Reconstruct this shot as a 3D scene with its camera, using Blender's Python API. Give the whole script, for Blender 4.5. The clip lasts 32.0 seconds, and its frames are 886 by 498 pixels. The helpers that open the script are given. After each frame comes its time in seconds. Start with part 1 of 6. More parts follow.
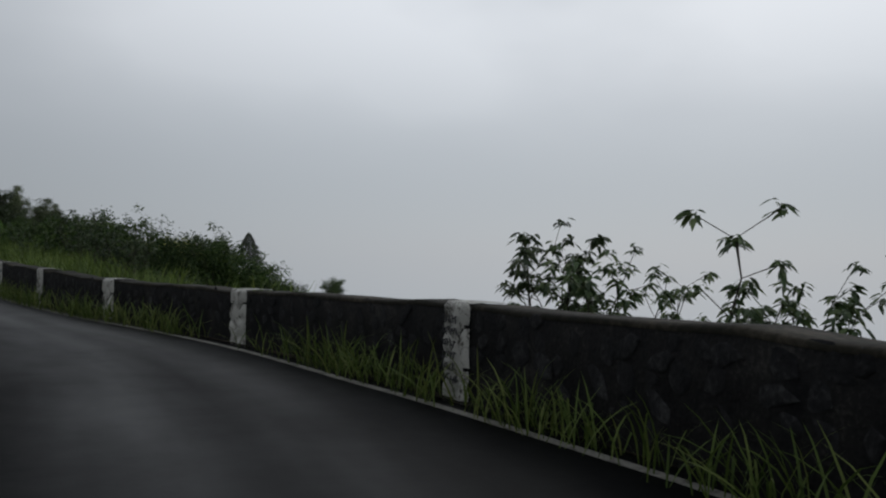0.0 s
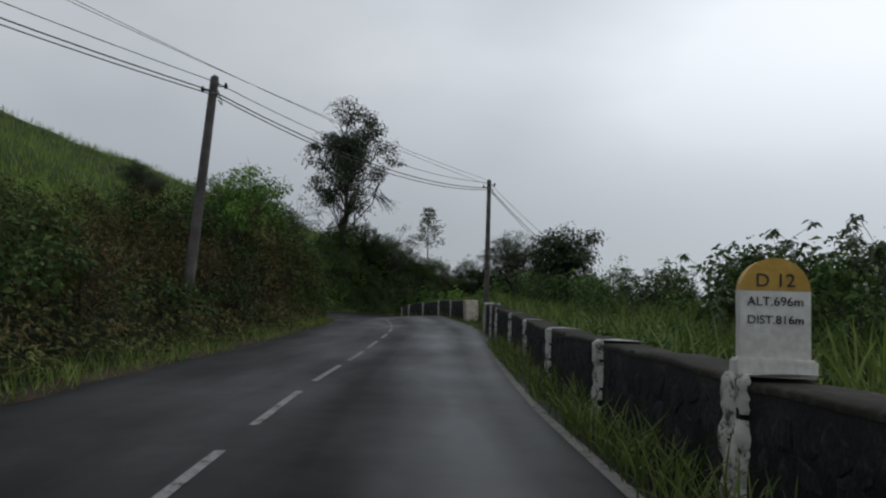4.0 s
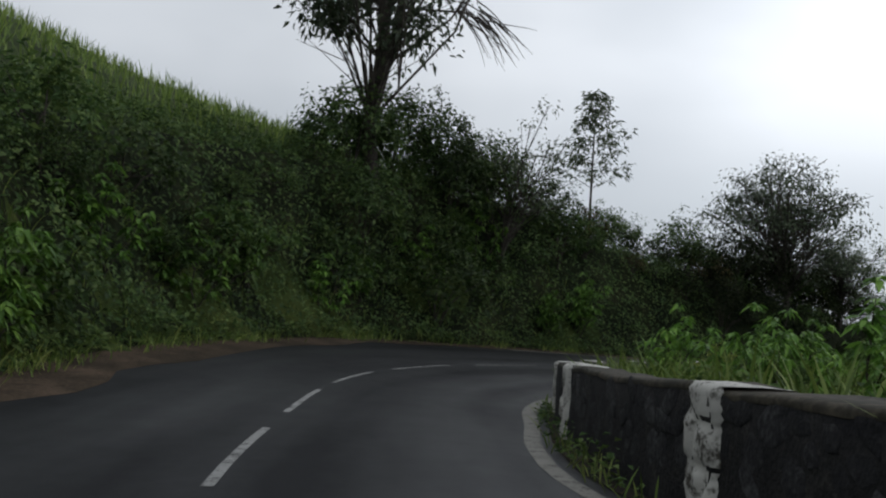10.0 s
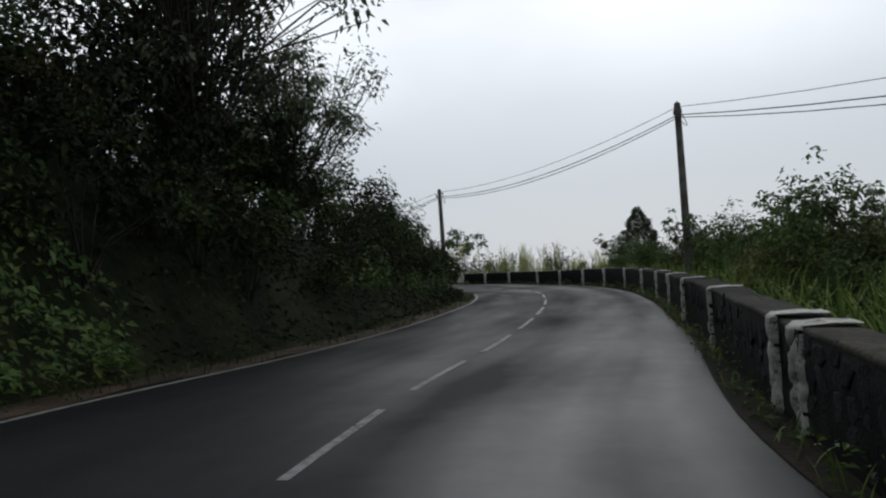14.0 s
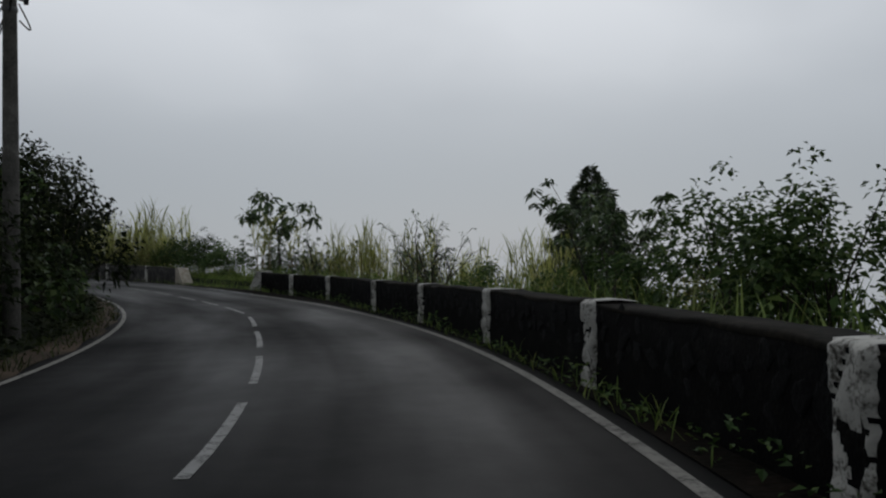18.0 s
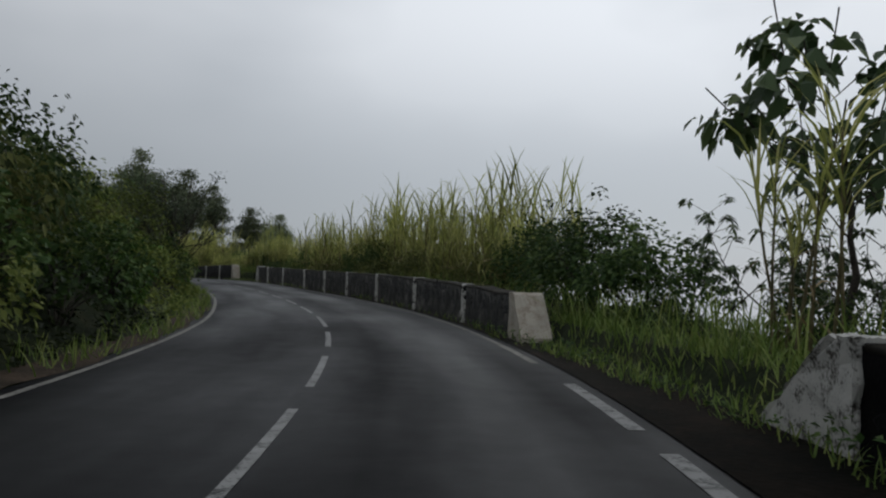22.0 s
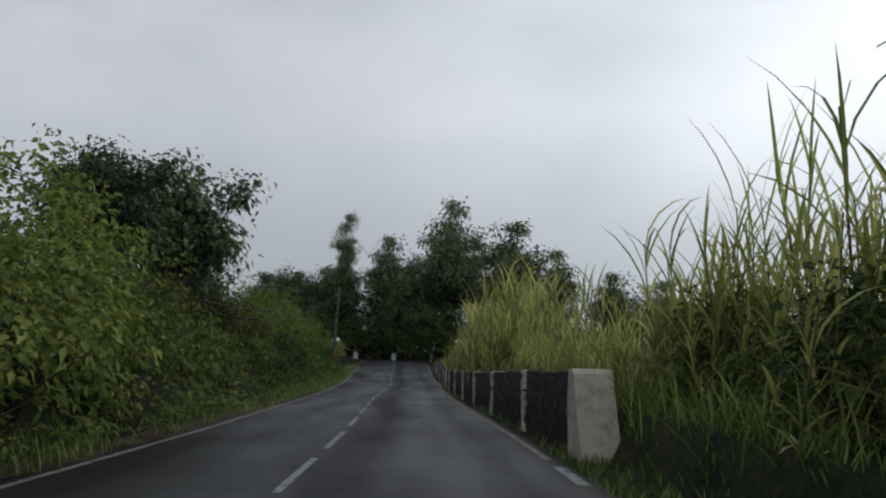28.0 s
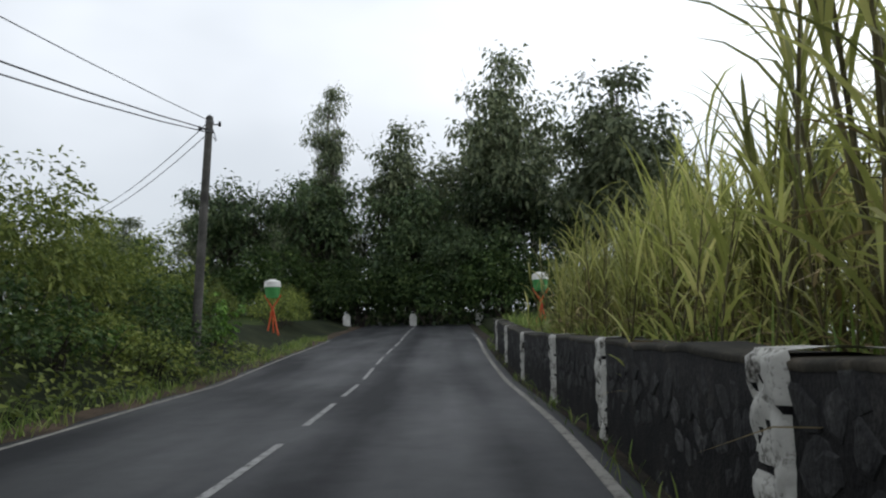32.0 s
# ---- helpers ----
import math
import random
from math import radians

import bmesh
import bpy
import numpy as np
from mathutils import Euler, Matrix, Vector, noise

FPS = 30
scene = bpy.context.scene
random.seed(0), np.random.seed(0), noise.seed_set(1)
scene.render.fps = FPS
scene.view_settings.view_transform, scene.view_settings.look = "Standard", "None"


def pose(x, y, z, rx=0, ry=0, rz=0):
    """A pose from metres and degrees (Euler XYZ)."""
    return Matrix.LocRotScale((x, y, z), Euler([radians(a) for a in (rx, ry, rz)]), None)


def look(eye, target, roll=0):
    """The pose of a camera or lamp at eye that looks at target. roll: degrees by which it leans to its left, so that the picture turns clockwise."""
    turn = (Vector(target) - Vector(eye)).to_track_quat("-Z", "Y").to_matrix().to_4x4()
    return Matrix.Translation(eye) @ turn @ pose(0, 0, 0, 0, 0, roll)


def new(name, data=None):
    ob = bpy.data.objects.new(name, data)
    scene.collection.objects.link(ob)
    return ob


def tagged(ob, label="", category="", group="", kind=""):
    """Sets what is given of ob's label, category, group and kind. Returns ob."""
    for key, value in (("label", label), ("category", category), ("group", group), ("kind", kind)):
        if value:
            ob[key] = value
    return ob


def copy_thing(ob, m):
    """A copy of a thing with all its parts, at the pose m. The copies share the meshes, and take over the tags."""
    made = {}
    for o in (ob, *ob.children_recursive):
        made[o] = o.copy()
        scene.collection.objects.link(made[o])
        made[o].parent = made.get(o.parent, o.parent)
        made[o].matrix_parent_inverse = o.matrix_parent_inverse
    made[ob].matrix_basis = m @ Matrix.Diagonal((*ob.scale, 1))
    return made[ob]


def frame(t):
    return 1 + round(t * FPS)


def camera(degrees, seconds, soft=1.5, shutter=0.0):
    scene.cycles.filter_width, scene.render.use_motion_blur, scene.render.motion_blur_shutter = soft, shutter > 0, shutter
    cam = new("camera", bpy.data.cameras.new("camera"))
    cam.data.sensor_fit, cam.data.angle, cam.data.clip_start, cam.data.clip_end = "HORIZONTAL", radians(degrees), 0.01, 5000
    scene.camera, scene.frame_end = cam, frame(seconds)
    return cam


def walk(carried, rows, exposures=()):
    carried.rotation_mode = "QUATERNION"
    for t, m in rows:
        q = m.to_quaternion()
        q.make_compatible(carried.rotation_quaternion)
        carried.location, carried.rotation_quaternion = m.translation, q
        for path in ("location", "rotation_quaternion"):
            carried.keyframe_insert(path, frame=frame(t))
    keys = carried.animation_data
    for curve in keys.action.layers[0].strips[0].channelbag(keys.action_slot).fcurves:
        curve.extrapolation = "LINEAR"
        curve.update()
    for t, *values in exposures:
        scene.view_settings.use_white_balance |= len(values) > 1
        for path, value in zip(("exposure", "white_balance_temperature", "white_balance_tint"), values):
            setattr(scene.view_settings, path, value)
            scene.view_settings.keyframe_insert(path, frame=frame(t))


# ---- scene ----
# ---- camera ----
cam = camera(56.0, 32.0, soft=2.2, shutter=0.0)
PATH = [
    (0.0, 0.405, -1.725, 1.104, 90.78, -1.03, -0.85),
    (0.5, -0.112, 1.114, 1.088, 89.73, -0.27, 13.06),
    (1.0, -1.124, 3.818, 1.065, 90.89, -0.21, 23.91),
    (1.5, -2.584, 6.453, 1.061, 92.57, -1.79, 30.20),
    (2.0, -4.289, 8.987, 1.041, 93.62, -1.69, 34.24),
    (2.5, -6.224, 11.502, 1.023, 93.51, -1.83, 36.75),
    (3.0, -8.275, 14.155, 1.058, 93.79, -2.22, 37.01),
    (3.5, -10.384, 16.925, 1.130, 94.09, -1.91, 35.03),
    (4.0, -12.556, 19.729, 1.208, 94.72, -1.73, 33.76),
    (4.5, -14.838, 22.637, 1.293, 95.84, -1.52, 32.39),
    (5.0, -17.207, 25.698, 1.379, 96.69, -1.34, 31.55),
    (5.5, -19.638, 28.963, 1.459, 96.51, -1.26, 31.88),
    (6.0, -22.093, 32.348, 1.533, 94.62, -1.22, 34.17),
    (6.5, -24.597, 35.790, 1.623, 94.22, -1.63, 34.63),
    (7.0, -26.984, 39.285, 1.706, 95.11, -1.71, 36.09),
    (7.5, -29.476, 42.816, 1.872, 96.33, -2.78, 35.36),
    (8.0, -32.060, 46.332, 2.045, 93.83, -2.64, 37.29),
    (8.5, -34.680, 49.746, 2.190, 93.50, -3.89, 38.29),
    (9.0, -37.306, 52.967, 2.266, 93.38, -4.43, 39.57),
    (9.5, -39.856, 55.981, 2.286, 93.31, -3.75, 39.97),
    (10.0, -42.311, 58.754, 2.261, 94.50, -4.05, 41.32),
    (10.5, -44.857, 61.333, 2.260, 94.46, -3.63, 42.55),
    (11.0, -47.322, 63.860, 2.279, 93.20, -1.08, 40.57),
    (11.5, -49.527, 66.373, 2.305, 93.11, 0.74, 36.00),
    (12.0, -51.269, 68.916, 2.308, 93.54, 2.00, 29.75),
    (12.5, -52.657, 71.953, 2.291, 91.95, 4.29, 19.92),
    (13.0, -53.616, 75.206, 2.245, 92.26, 4.25, 10.35),
    (13.5, -53.979, 78.626, 2.196, 91.75, 4.60, 1.06),
    (14.0, -53.788, 82.080, 2.160, 90.90, 4.05, -7.87),
    (14.5, -53.036, 85.559, 2.102, 91.23, 2.76, -14.39),
    (15.0, -52.043, 89.042, 2.070, 91.40, 1.78, -17.17),
    (15.5, -50.751, 92.583, 2.016, 92.12, 1.70, -20.86),
    (16.0, -49.442, 96.300, 1.963, 92.23, 1.66, -21.76),
    (16.5, -48.140, 100.225, 1.914, 91.97, 1.61, -21.17),
    (17.0, -46.906, 104.141, 1.872, 91.54, 1.48, -19.73),
    (17.5, -45.801, 107.831, 1.842, 91.10, 1.22, -18.04),
    (18.0, -44.780, 111.336, 1.818, 90.37, 0.52, -14.84),
    (18.5, -43.918, 114.860, 1.790, 90.52, -0.87, -11.10),
    (19.0, -43.312, 118.445, 1.750, 91.49, -1.12, -7.80),
    (19.5, -42.882, 122.029, 1.710, 91.94, -2.59, -3.65),
    (20.0, -42.721, 125.672, 1.670, 92.59, -3.27, -0.52),
    (20.5, -42.903, 129.420, 1.616, 92.22, -2.78, 2.70),
    (21.0, -43.321, 133.252, 1.578, 90.61, -2.18, 7.72),
    (21.5, -43.865, 137.158, 1.550, 90.60, -0.46, 10.90),
    (22.0, -44.502, 141.143, 1.524, 91.78, -1.22, 14.51),
    (22.5, -45.391, 145.147, 1.537, 92.19, -2.24, 18.66),
    (23.0, -46.615, 149.163, 1.578, 92.21, -3.40, 22.72),
    (23.5, -48.022, 153.213, 1.601, 92.50, -2.12, 26.17),
    (24.0, -49.768, 157.245, 1.629, 92.35, -1.49, 27.85),
    (24.5, -51.818, 161.260, 1.666, 92.81, -1.47, 29.42),
    (25.0, -54.042, 165.237, 1.685, 93.52, -2.01, 30.17),
    (25.5, -56.362, 169.161, 1.702, 95.74, -3.56, 31.06),
    (26.0, -58.843, 173.218, 1.738, 96.44, -3.76, 32.04),
    (26.5, -61.618, 177.466, 1.798, 96.59, -3.19, 33.71),
    (27.0, -64.645, 181.796, 1.864, 96.61, -2.36, 35.48),
    (27.5, -67.880, 186.098, 1.917, 96.92, -1.79, 36.78),
    (28.0, -71.205, 190.350, 1.957, 98.11, -1.26, 38.49),
    (28.5, -74.578, 194.523, 2.022, 94.75, -0.86, 39.44),
    (29.0, -78.049, 198.705, 2.015, 93.23, -1.49, 39.69),
    (29.5, -81.602, 202.822, 1.957, 93.05, -0.86, 38.26),
    (30.0, -85.129, 206.939, 1.935, 91.76, 0.61, 38.06),
    (30.5, -88.651, 210.994, 1.900, 94.61, 0.46, 39.09),
    (31.0, -92.081, 215.058, 1.887, 96.41, 0.26, 39.96),
    (31.5, -95.403, 219.143, 1.901, 94.31, 0.17, 42.20),
    (32.0, -98.656, 223.228, 1.972, 95.96, 1.25, 41.34),
]
walk(cam, [(t, pose(*p)) for t, *p in PATH], exposures=[(0, -0.4), (1, -0.3), (3, -0.05), (6, -0.08), (7, 0.02), (8, -0.04), (9, 0.15), (10.5, 0.45), (11, 1.1), (11.5, 1.5), (12, 1.75), (12.5, 1.42), (13, 0.85), (14, 0.02), (15, -0.3), (18, -0.55), (20, -0.55), (21.5, -0.35), (23, -0.1), (25, 0.12), (28, 0.06), (29, 0.33), (30, 0.56), (31, 0.6), (32, 0.74)])

# ---- sky and light ----
world = bpy.data.worlds.new("overcast")
scene.world = world
world.use_nodes = True
wn, wl = world.node_tree.nodes, world.node_tree.links
MIST = (0.488, 0.53, 0.578)


def build_sky():
    back = wn["Background"]
    co = wn.new("ShaderNodeTexCoord")
    sep = wn.new("ShaderNodeSeparateXYZ")
    wl.new(co.outputs["Generated"], sep.inputs[0])
    stretch = wn.new("ShaderNodeVectorMath")
    stretch.operation = "MULTIPLY"
    stretch.inputs[1].default_value = (1.0, 1.0, 2.2)
    wl.new(co.outputs["Generated"], stretch.inputs[0])
    cloud = wn.new("ShaderNodeTexNoise")
    cloud.inputs["Scale"].default_value, cloud.inputs["Detail"].default_value = 1.7, 4.0
    cloud.inputs["Roughness"].default_value = 0.42
    wl.new(stretch.outputs[0], cloud.inputs["Vector"])
    ramp = wn.new("ShaderNodeValToRGB")
    ramp.color_ramp.elements[0].position, ramp.color_ramp.elements[0].color = 0.32, (0.448, 0.49, 0.542, 1)
    ramp.color_ramp.elements[1].position, ramp.color_ramp.elements[1].color = 0.68, (0.84, 0.88, 0.935, 1)
    wl.new(cloud.outputs["Fac"], ramp.inputs[0])
    rise = wn.new("ShaderNodeMapRange")
    rise.inputs["From Min"].default_value, rise.inputs["From Max"].default_value = 0.06, 0.32
    rise.interpolation_type = "SMOOTHSTEP"
    wl.new(sep.outputs["Z"], rise.inputs["Value"])
    mix = wn.new("ShaderNodeMix")
    mix.data_type = "RGBA"
    mix.inputs["A"].default_value = (*MIST, 1)
    wl.new(rise.outputs[0], mix.inputs["Factor"])
    wl.new(ramp.outputs[0], mix.inputs["B"])
    toward = wn.new("ShaderNodeVectorMath")
    toward.operation = "DOT_PRODUCT"
    toward.inputs[1].default_value = (0.27, 0.82, 0.50)
    wl.new(co.outputs["Generated"], toward.inputs[0])
    glow = wn.new("ShaderNodeMapRange")
    glow.interpolation_type = "SMOOTHSTEP"
    for key, value in (("From Min", 0.45), ("From Max", 1.0), ("To Min", 0.74), ("To Max", 1.16)):
        glow.inputs[key].default_value = value
    wl.new(toward.outputs["Value"], glow.inputs["Value"])
    lit = wn.new("ShaderNodeMix")
    lit.data_type, lit.blend_type = "RGBA", "MULTIPLY"
    lit.inputs["Factor"].default_value = 1.0
    wl.new(mix.outputs["Result"], lit.inputs["A"])
    wl.new(glow.outputs[0], lit.inputs["B"])
    wl.new(lit.outputs["Result"], back.inputs["Color"])
    back.inputs["Strength"].default_value = 1.0
    # the thin blue share of the sky above the cloud
    clear = wn.new("ShaderNodeTexSky")
    clear.sky_type, clear.sun_disc = "NISHITA", False
    clear.sun_elevation, clear.sun_rotation = radians(32), radians(21)
    second = wn.new("ShaderNodeBackground")
    second.inputs["Strength"].default_value = 0.004
    wl.new(clear.outputs[0], second.inputs["Color"])
    add = wn.new("ShaderNodeAddShader")
    wl.new(back.outputs[0], add.inputs[0])
    wl.new(second.outputs[0], add.inputs[1])
    wl.new(add.outputs[0], wn["World Output"].inputs["Surface"])


build_sky()
sun_data = bpy.data.lights.new("sun", "SUN")
sun_data.energy, sun_data.angle, sun_data.color = 0.25, radians(30), (1.0, 0.97, 0.93)
sun = new("sun", sun_data)
sun.matrix_world = look((34, 88, 60), (0, 0, 0))


# ---- materials ----
def shader(name, rough=0.8, spec=0.3):
    m = bpy.data.materials.new(name)
    m.use_nodes = True
    b = m.node_tree.nodes["Principled BSDF"]
    b.inputs["Roughness"].default_value = rough
    b.inputs["Specular IOR Level"].default_value = spec
    return m, m.node_tree.nodes, m.node_tree.links, b


def noise_node(n, l, vec, scale, detail=4.0, rough=0.55):
    t = n.new("ShaderNodeTexNoise")
    t.inputs["Scale"].default_value, t.inputs["Detail"].default_value, t.inputs["Roughness"].default_value = scale, detail, rough
    if vec is not None:
        l.new(vec, t.inputs["Vector"])
    return t.outputs["Fac"]


def ramp_node(n, l, fac, stops):
    r = n.new("ShaderNodeValToRGB")
    els = r.color_ramp.elements
    while len(els) < len(stops):
        els.new(0.5)
    for el, (p, c) in zip(els, stops):
        el.position, el.color = p, (*c, 1)
    l.new(fac, r.inputs[0])
    return r.outputs[0]


def mix_node(n, l, fac, a, b, mode="MIX"):
    m = n.new("ShaderNodeMix")
    m.data_type, m.blend_type = "RGBA", mode
    for key, v in (("Factor", fac), ("A", a), ("B", b)):
        if isinstance(v, (int, float)):
            m.inputs[key].default_value = v
        elif isinstance(v, tuple):
            m.inputs[key].default_value = (*v, 1)
        else:
            l.new(v, m.inputs[key])
    return m.outputs["Result"]


def bump_node(n, l, b, height, strength, dist):
    k = n.new("ShaderNodeBump")
    k.inputs["Strength"].default_value, k.inputs["Distance"].default_value = strength, dist
    l.new(height, k.inputs["Height"])
    l.new(k.outputs[0], b.inputs["Normal"])


def position(n):
    return n.new("ShaderNodeNewGeometry").outputs["Position"]


def mottled(name, stops, scale=3.0, fine=30.0, rough=0.85, spec=0.25, bump=0.4, dist=0.01, vary=0.0, light_tone=()):
    """A rough surface whose colour wanders at two scales. The tone along the way north puts brighter and dimmer light
    into colour and gloss.
    """
    m, n, l, b = shader(name, rough, spec)
    co = position(n)
    big, small = noise_node(n, l, co, scale), noise_node(n, l, co, fine, 3.0)
    both = mix_node(n, l, 0.4, big, small)
    col = ramp_node(n, l, both, [(0.5 + (p - 0.5) * 0.65, c) for p, c in stops])
    if vary:
        info = n.new("ShaderNodeObjectInfo")
        shade = n.new("ShaderNodeMapRange")
        shade.inputs["To Min"].default_value, shade.inputs["To Max"].default_value = 1 - vary, 1 + vary
        l.new(info.outputs["Random"], shade.inputs["Value"])
        col = mix_node(n, l, 1.0, col, shade.outputs[0], "MULTIPLY")
    if light_tone:
        sep = n.new("ShaderNodeSeparateXYZ")
        l.new(co, sep.inputs[0])
        way = n.new("ShaderNodeMapRange")
        way.inputs["From Min"].default_value, way.inputs["From Max"].default_value = -40.0, 280.0
        l.new(sep.outputs["Y"], way.inputs["Value"])
        tone = ramp_node(n, l, way.outputs[0], [((y + 40) / 320, (v, v, v)) for y, v in light_tone])
        col = mix_node(n, l, 1.0, col, tone, "MULTIPLY")
        l.new(mix_node(n, l, 1.0, (spec, spec, spec), tone, "MULTIPLY"), b.inputs["Specular IOR Level"])
    l.new(col, b.inputs["Base Color"])
    bump_node(n, l, b, small, bump, dist)
    return m


# light painted into wall and verge colour: paler from y 55, near black past 96
LIGHT_TONE = [(-40, 1.0), (45, 1.0), (55, 1.35), (82, 1.35), (96, 0.4), (146, 0.3), (160, 1.0), (280, 1.0)]


def leafy(name, dark, mid, light, rough=0.48, through_light=0.25, spec=0.28):
    """Leaves: each one its own tone, with a little light coming through."""
    m, n, l, b = shader(name, rough, spec)
    geo = n.new("ShaderNodeNewGeometry")
    patch = noise_node(n, l, geo.outputs["Position"], 0.55, 2.0)
    tone = mix_node(n, l, 0.5, geo.outputs["Random Per Island"], patch)
    col = ramp_node(n, l, tone, [(0.2, dark), (0.5, mid), (0.82, light)])
    info = n.new("ShaderNodeObjectInfo")
    shade = n.new("ShaderNodeMapRange")
    shade.inputs["To Min"].default_value, shade.inputs["To Max"].default_value = 0.68, 1.5
    l.new(info.outputs["Random"], shade.inputs["Value"])
    col = mix_node(n, l, 1.0, col, shade.outputs[0], "MULTIPLY")
    l.new(col, b.inputs["Base Color"])
    tr = n.new("ShaderNodeBsdfTranslucent")
    l.new(col, tr.inputs["Color"])
    ms = n.new("ShaderNodeMixShader")
    ms.inputs[0].default_value = through_light
    l.new(b.outputs[0], ms.inputs[1])
    l.new(tr.outputs[0], ms.inputs[2])
    l.new(ms.outputs[0], n["Material Output"].inputs["Surface"])
    return m


def asphalt():
    """Wet asphalt: damp sheen, darker wet blotches drawn out along the lanes, worn wheel tracks; brighter and dimmer
    light along the road is put into its colour and gloss.
    """
    m, n, l, b = shader("wet_asphalt", 0.5, 0.35)
    uv = n.new("ShaderNodeUVMap").outputs[0]
    co = position(n)

    def stretched(x, y):
        k = n.new("ShaderNodeVectorMath")
        k.operation = "MULTIPLY"
        k.inputs[1].default_value = (x, y, 1.0)
        l.new(uv, k.inputs[0])
        return k.outputs[0]

    def remap(value, a, b_, c, d):
        r = n.new("ShaderNodeMapRange")
        for key, v in zip(("From Min", "From Max", "To Min", "To Max"), (a, b_, c, d)):
            r.inputs[key].default_value = v
        l.new(value, r.inputs["Value"])
        return r.outputs[0]

    blotch = noise_node(n, l, stretched(0.7, 0.11), 1.0, 3.5, 0.5)
    patch = noise_node(n, l, co, 0.25, 4.0, 0.5)
    crumb = noise_node(n, l, co, 2.4, 5.0, 0.65)
    grain = noise_node(n, l, co, 70.0, 2.0)
    soak = mix_node(n, l, 0.12, mix_node(n, l, 0.28, blotch, patch), crumb)
    # across the road: the wet strip along the middle, the polished wheel tracks, the right lane's sheen also as paler
    # tone
    sep = n.new("ShaderNodeSeparateXYZ")
    l.new(uv, sep.inputs[0])
    across = remap(sep.outputs["X"], -4.0, 4.0, 0.0, 1.0)
    lane = ramp_node(n, l, across, [((e + 4) / 8, (v, v, v)) for e, v in ((-4, 0.36), (-2.4, 0.40), (-1.6, 0.46), (-0.6, 0.49), (0.1, 0.45), (0.7, 0.34), (1.25, 0.50), (1.9, 0.60), (2.35, 0.47), (2.8, 0.58), (4, 0.42))])
    soak = mix_node(n, l, 0.5, soak, lane)
    wet = remap(soak, 0.40, 0.58, 0.0, 1.0)
    col = ramp_node(n, l, wet, [(0.0, (0.0042, 0.0046, 0.0052)), (0.5, (0.0075, 0.008, 0.0088)), (1.0, (0.0125, 0.013, 0.014))])
    col = mix_node(n, l, 0.3, col, ramp_node(n, l, grain, [(0.3, (0.003, 0.003, 0.0035)), (0.7, (0.020, 0.020, 0.021))]))
    # brighter and dimmer light along the road, put into the asphalt's colour
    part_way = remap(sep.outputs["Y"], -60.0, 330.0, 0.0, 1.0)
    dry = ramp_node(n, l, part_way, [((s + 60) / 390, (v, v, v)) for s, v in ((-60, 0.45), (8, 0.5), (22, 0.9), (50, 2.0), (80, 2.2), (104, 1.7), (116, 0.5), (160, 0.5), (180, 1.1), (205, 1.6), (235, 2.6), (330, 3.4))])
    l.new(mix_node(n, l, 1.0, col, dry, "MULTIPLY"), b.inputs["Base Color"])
    l.new(remap(soak, 0.40, 0.58, 0.66, 0.42), b.inputs["Roughness"])
    # the same bright and dim stretches, put into the gloss
    light_gloss = ramp_node(n, l, part_way, [((s + 60) / 390, (v, v, v)) for s, v in ((-60, 0.2), (8, 0.28), (20, 0.6), (45, 0.95), (68, 1.05), (84, 0.95), (92, 1.1), (106, 1.0), (120, 0.2), (162, 0.2), (182, 0.62), (330, 0.8))])
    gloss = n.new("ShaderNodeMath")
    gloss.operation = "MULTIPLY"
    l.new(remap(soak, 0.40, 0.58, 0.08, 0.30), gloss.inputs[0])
    l.new(light_gloss, gloss.inputs[1])
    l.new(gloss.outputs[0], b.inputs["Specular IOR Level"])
    bump_node(n, l, b, grain, 0.35, 0.004)
    return m


def worn_paint(name, white, under, lo, hi, scale=14.0, bump=0.3):
    """White paint, worn through to what lies under it."""
    m, n, l, b = shader(name, 0.75, 0.25)
    co = position(n)
    wear = mix_node(n, l, 0.4, noise_node(n, l, co, scale, 5.0), noise_node(n, l, co, scale * 6, 3.0))
    fac = ramp_node(n, l, wear, [(lo, (0, 0, 0)), (hi, (1, 1, 1))])
    tint = ramp_node(n, l, noise_node(n, l, co, 4.0), [(0.3, tuple(c * 0.75 for c in white)), (0.7, white)])
    l.new(mix_node(n, l, fac, under, tint), b.inputs["Base Color"])
    bump_node(n, l, b, wear, bump, 0.01)
    return m


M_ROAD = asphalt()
M_LINE = worn_paint("road_paint", (0.27, 0.27, 0.262), (0.03, 0.03, 0.03), 0.36, 0.50, 7.0, 0.1)
M_EDGE = worn_paint("edge_line_paint", (0.25, 0.24, 0.215), (0.04, 0.037, 0.033), 0.34, 0.50, 6.0, 0.1)
M_STRIPE = worn_paint("wall_paint", (0.52, 0.51, 0.47), (0.06, 0.055, 0.045), 0.39, 0.50, 6.0, 0.8)
M_BLOCK = worn_paint("block_paint", (0.46, 0.42, 0.35), (0.22, 0.17, 0.12), 0.30, 0.52, 5.0, 0.4)
M_GREYSTONE = mottled("grey_basalt", [(0.3, (0.012, 0.012, 0.013)), (0.55, (0.031, 0.031, 0.031)), (0.75, (0.078, 0.077, 0.074))], 3.4, 26.0, 0.85, 0.25, 0.6, 0.02, 0.18)
M_STONE = mottled("black_basalt", [(0.3, (0.005, 0.005, 0.006)), (0.55, (0.014, 0.014, 0.015)), (0.75, (0.048, 0.048, 0.048))], 3.4, 26.0, 0.85, 0.25, 0.6, 0.02, 0.2, light_tone=LIGHT_TONE)
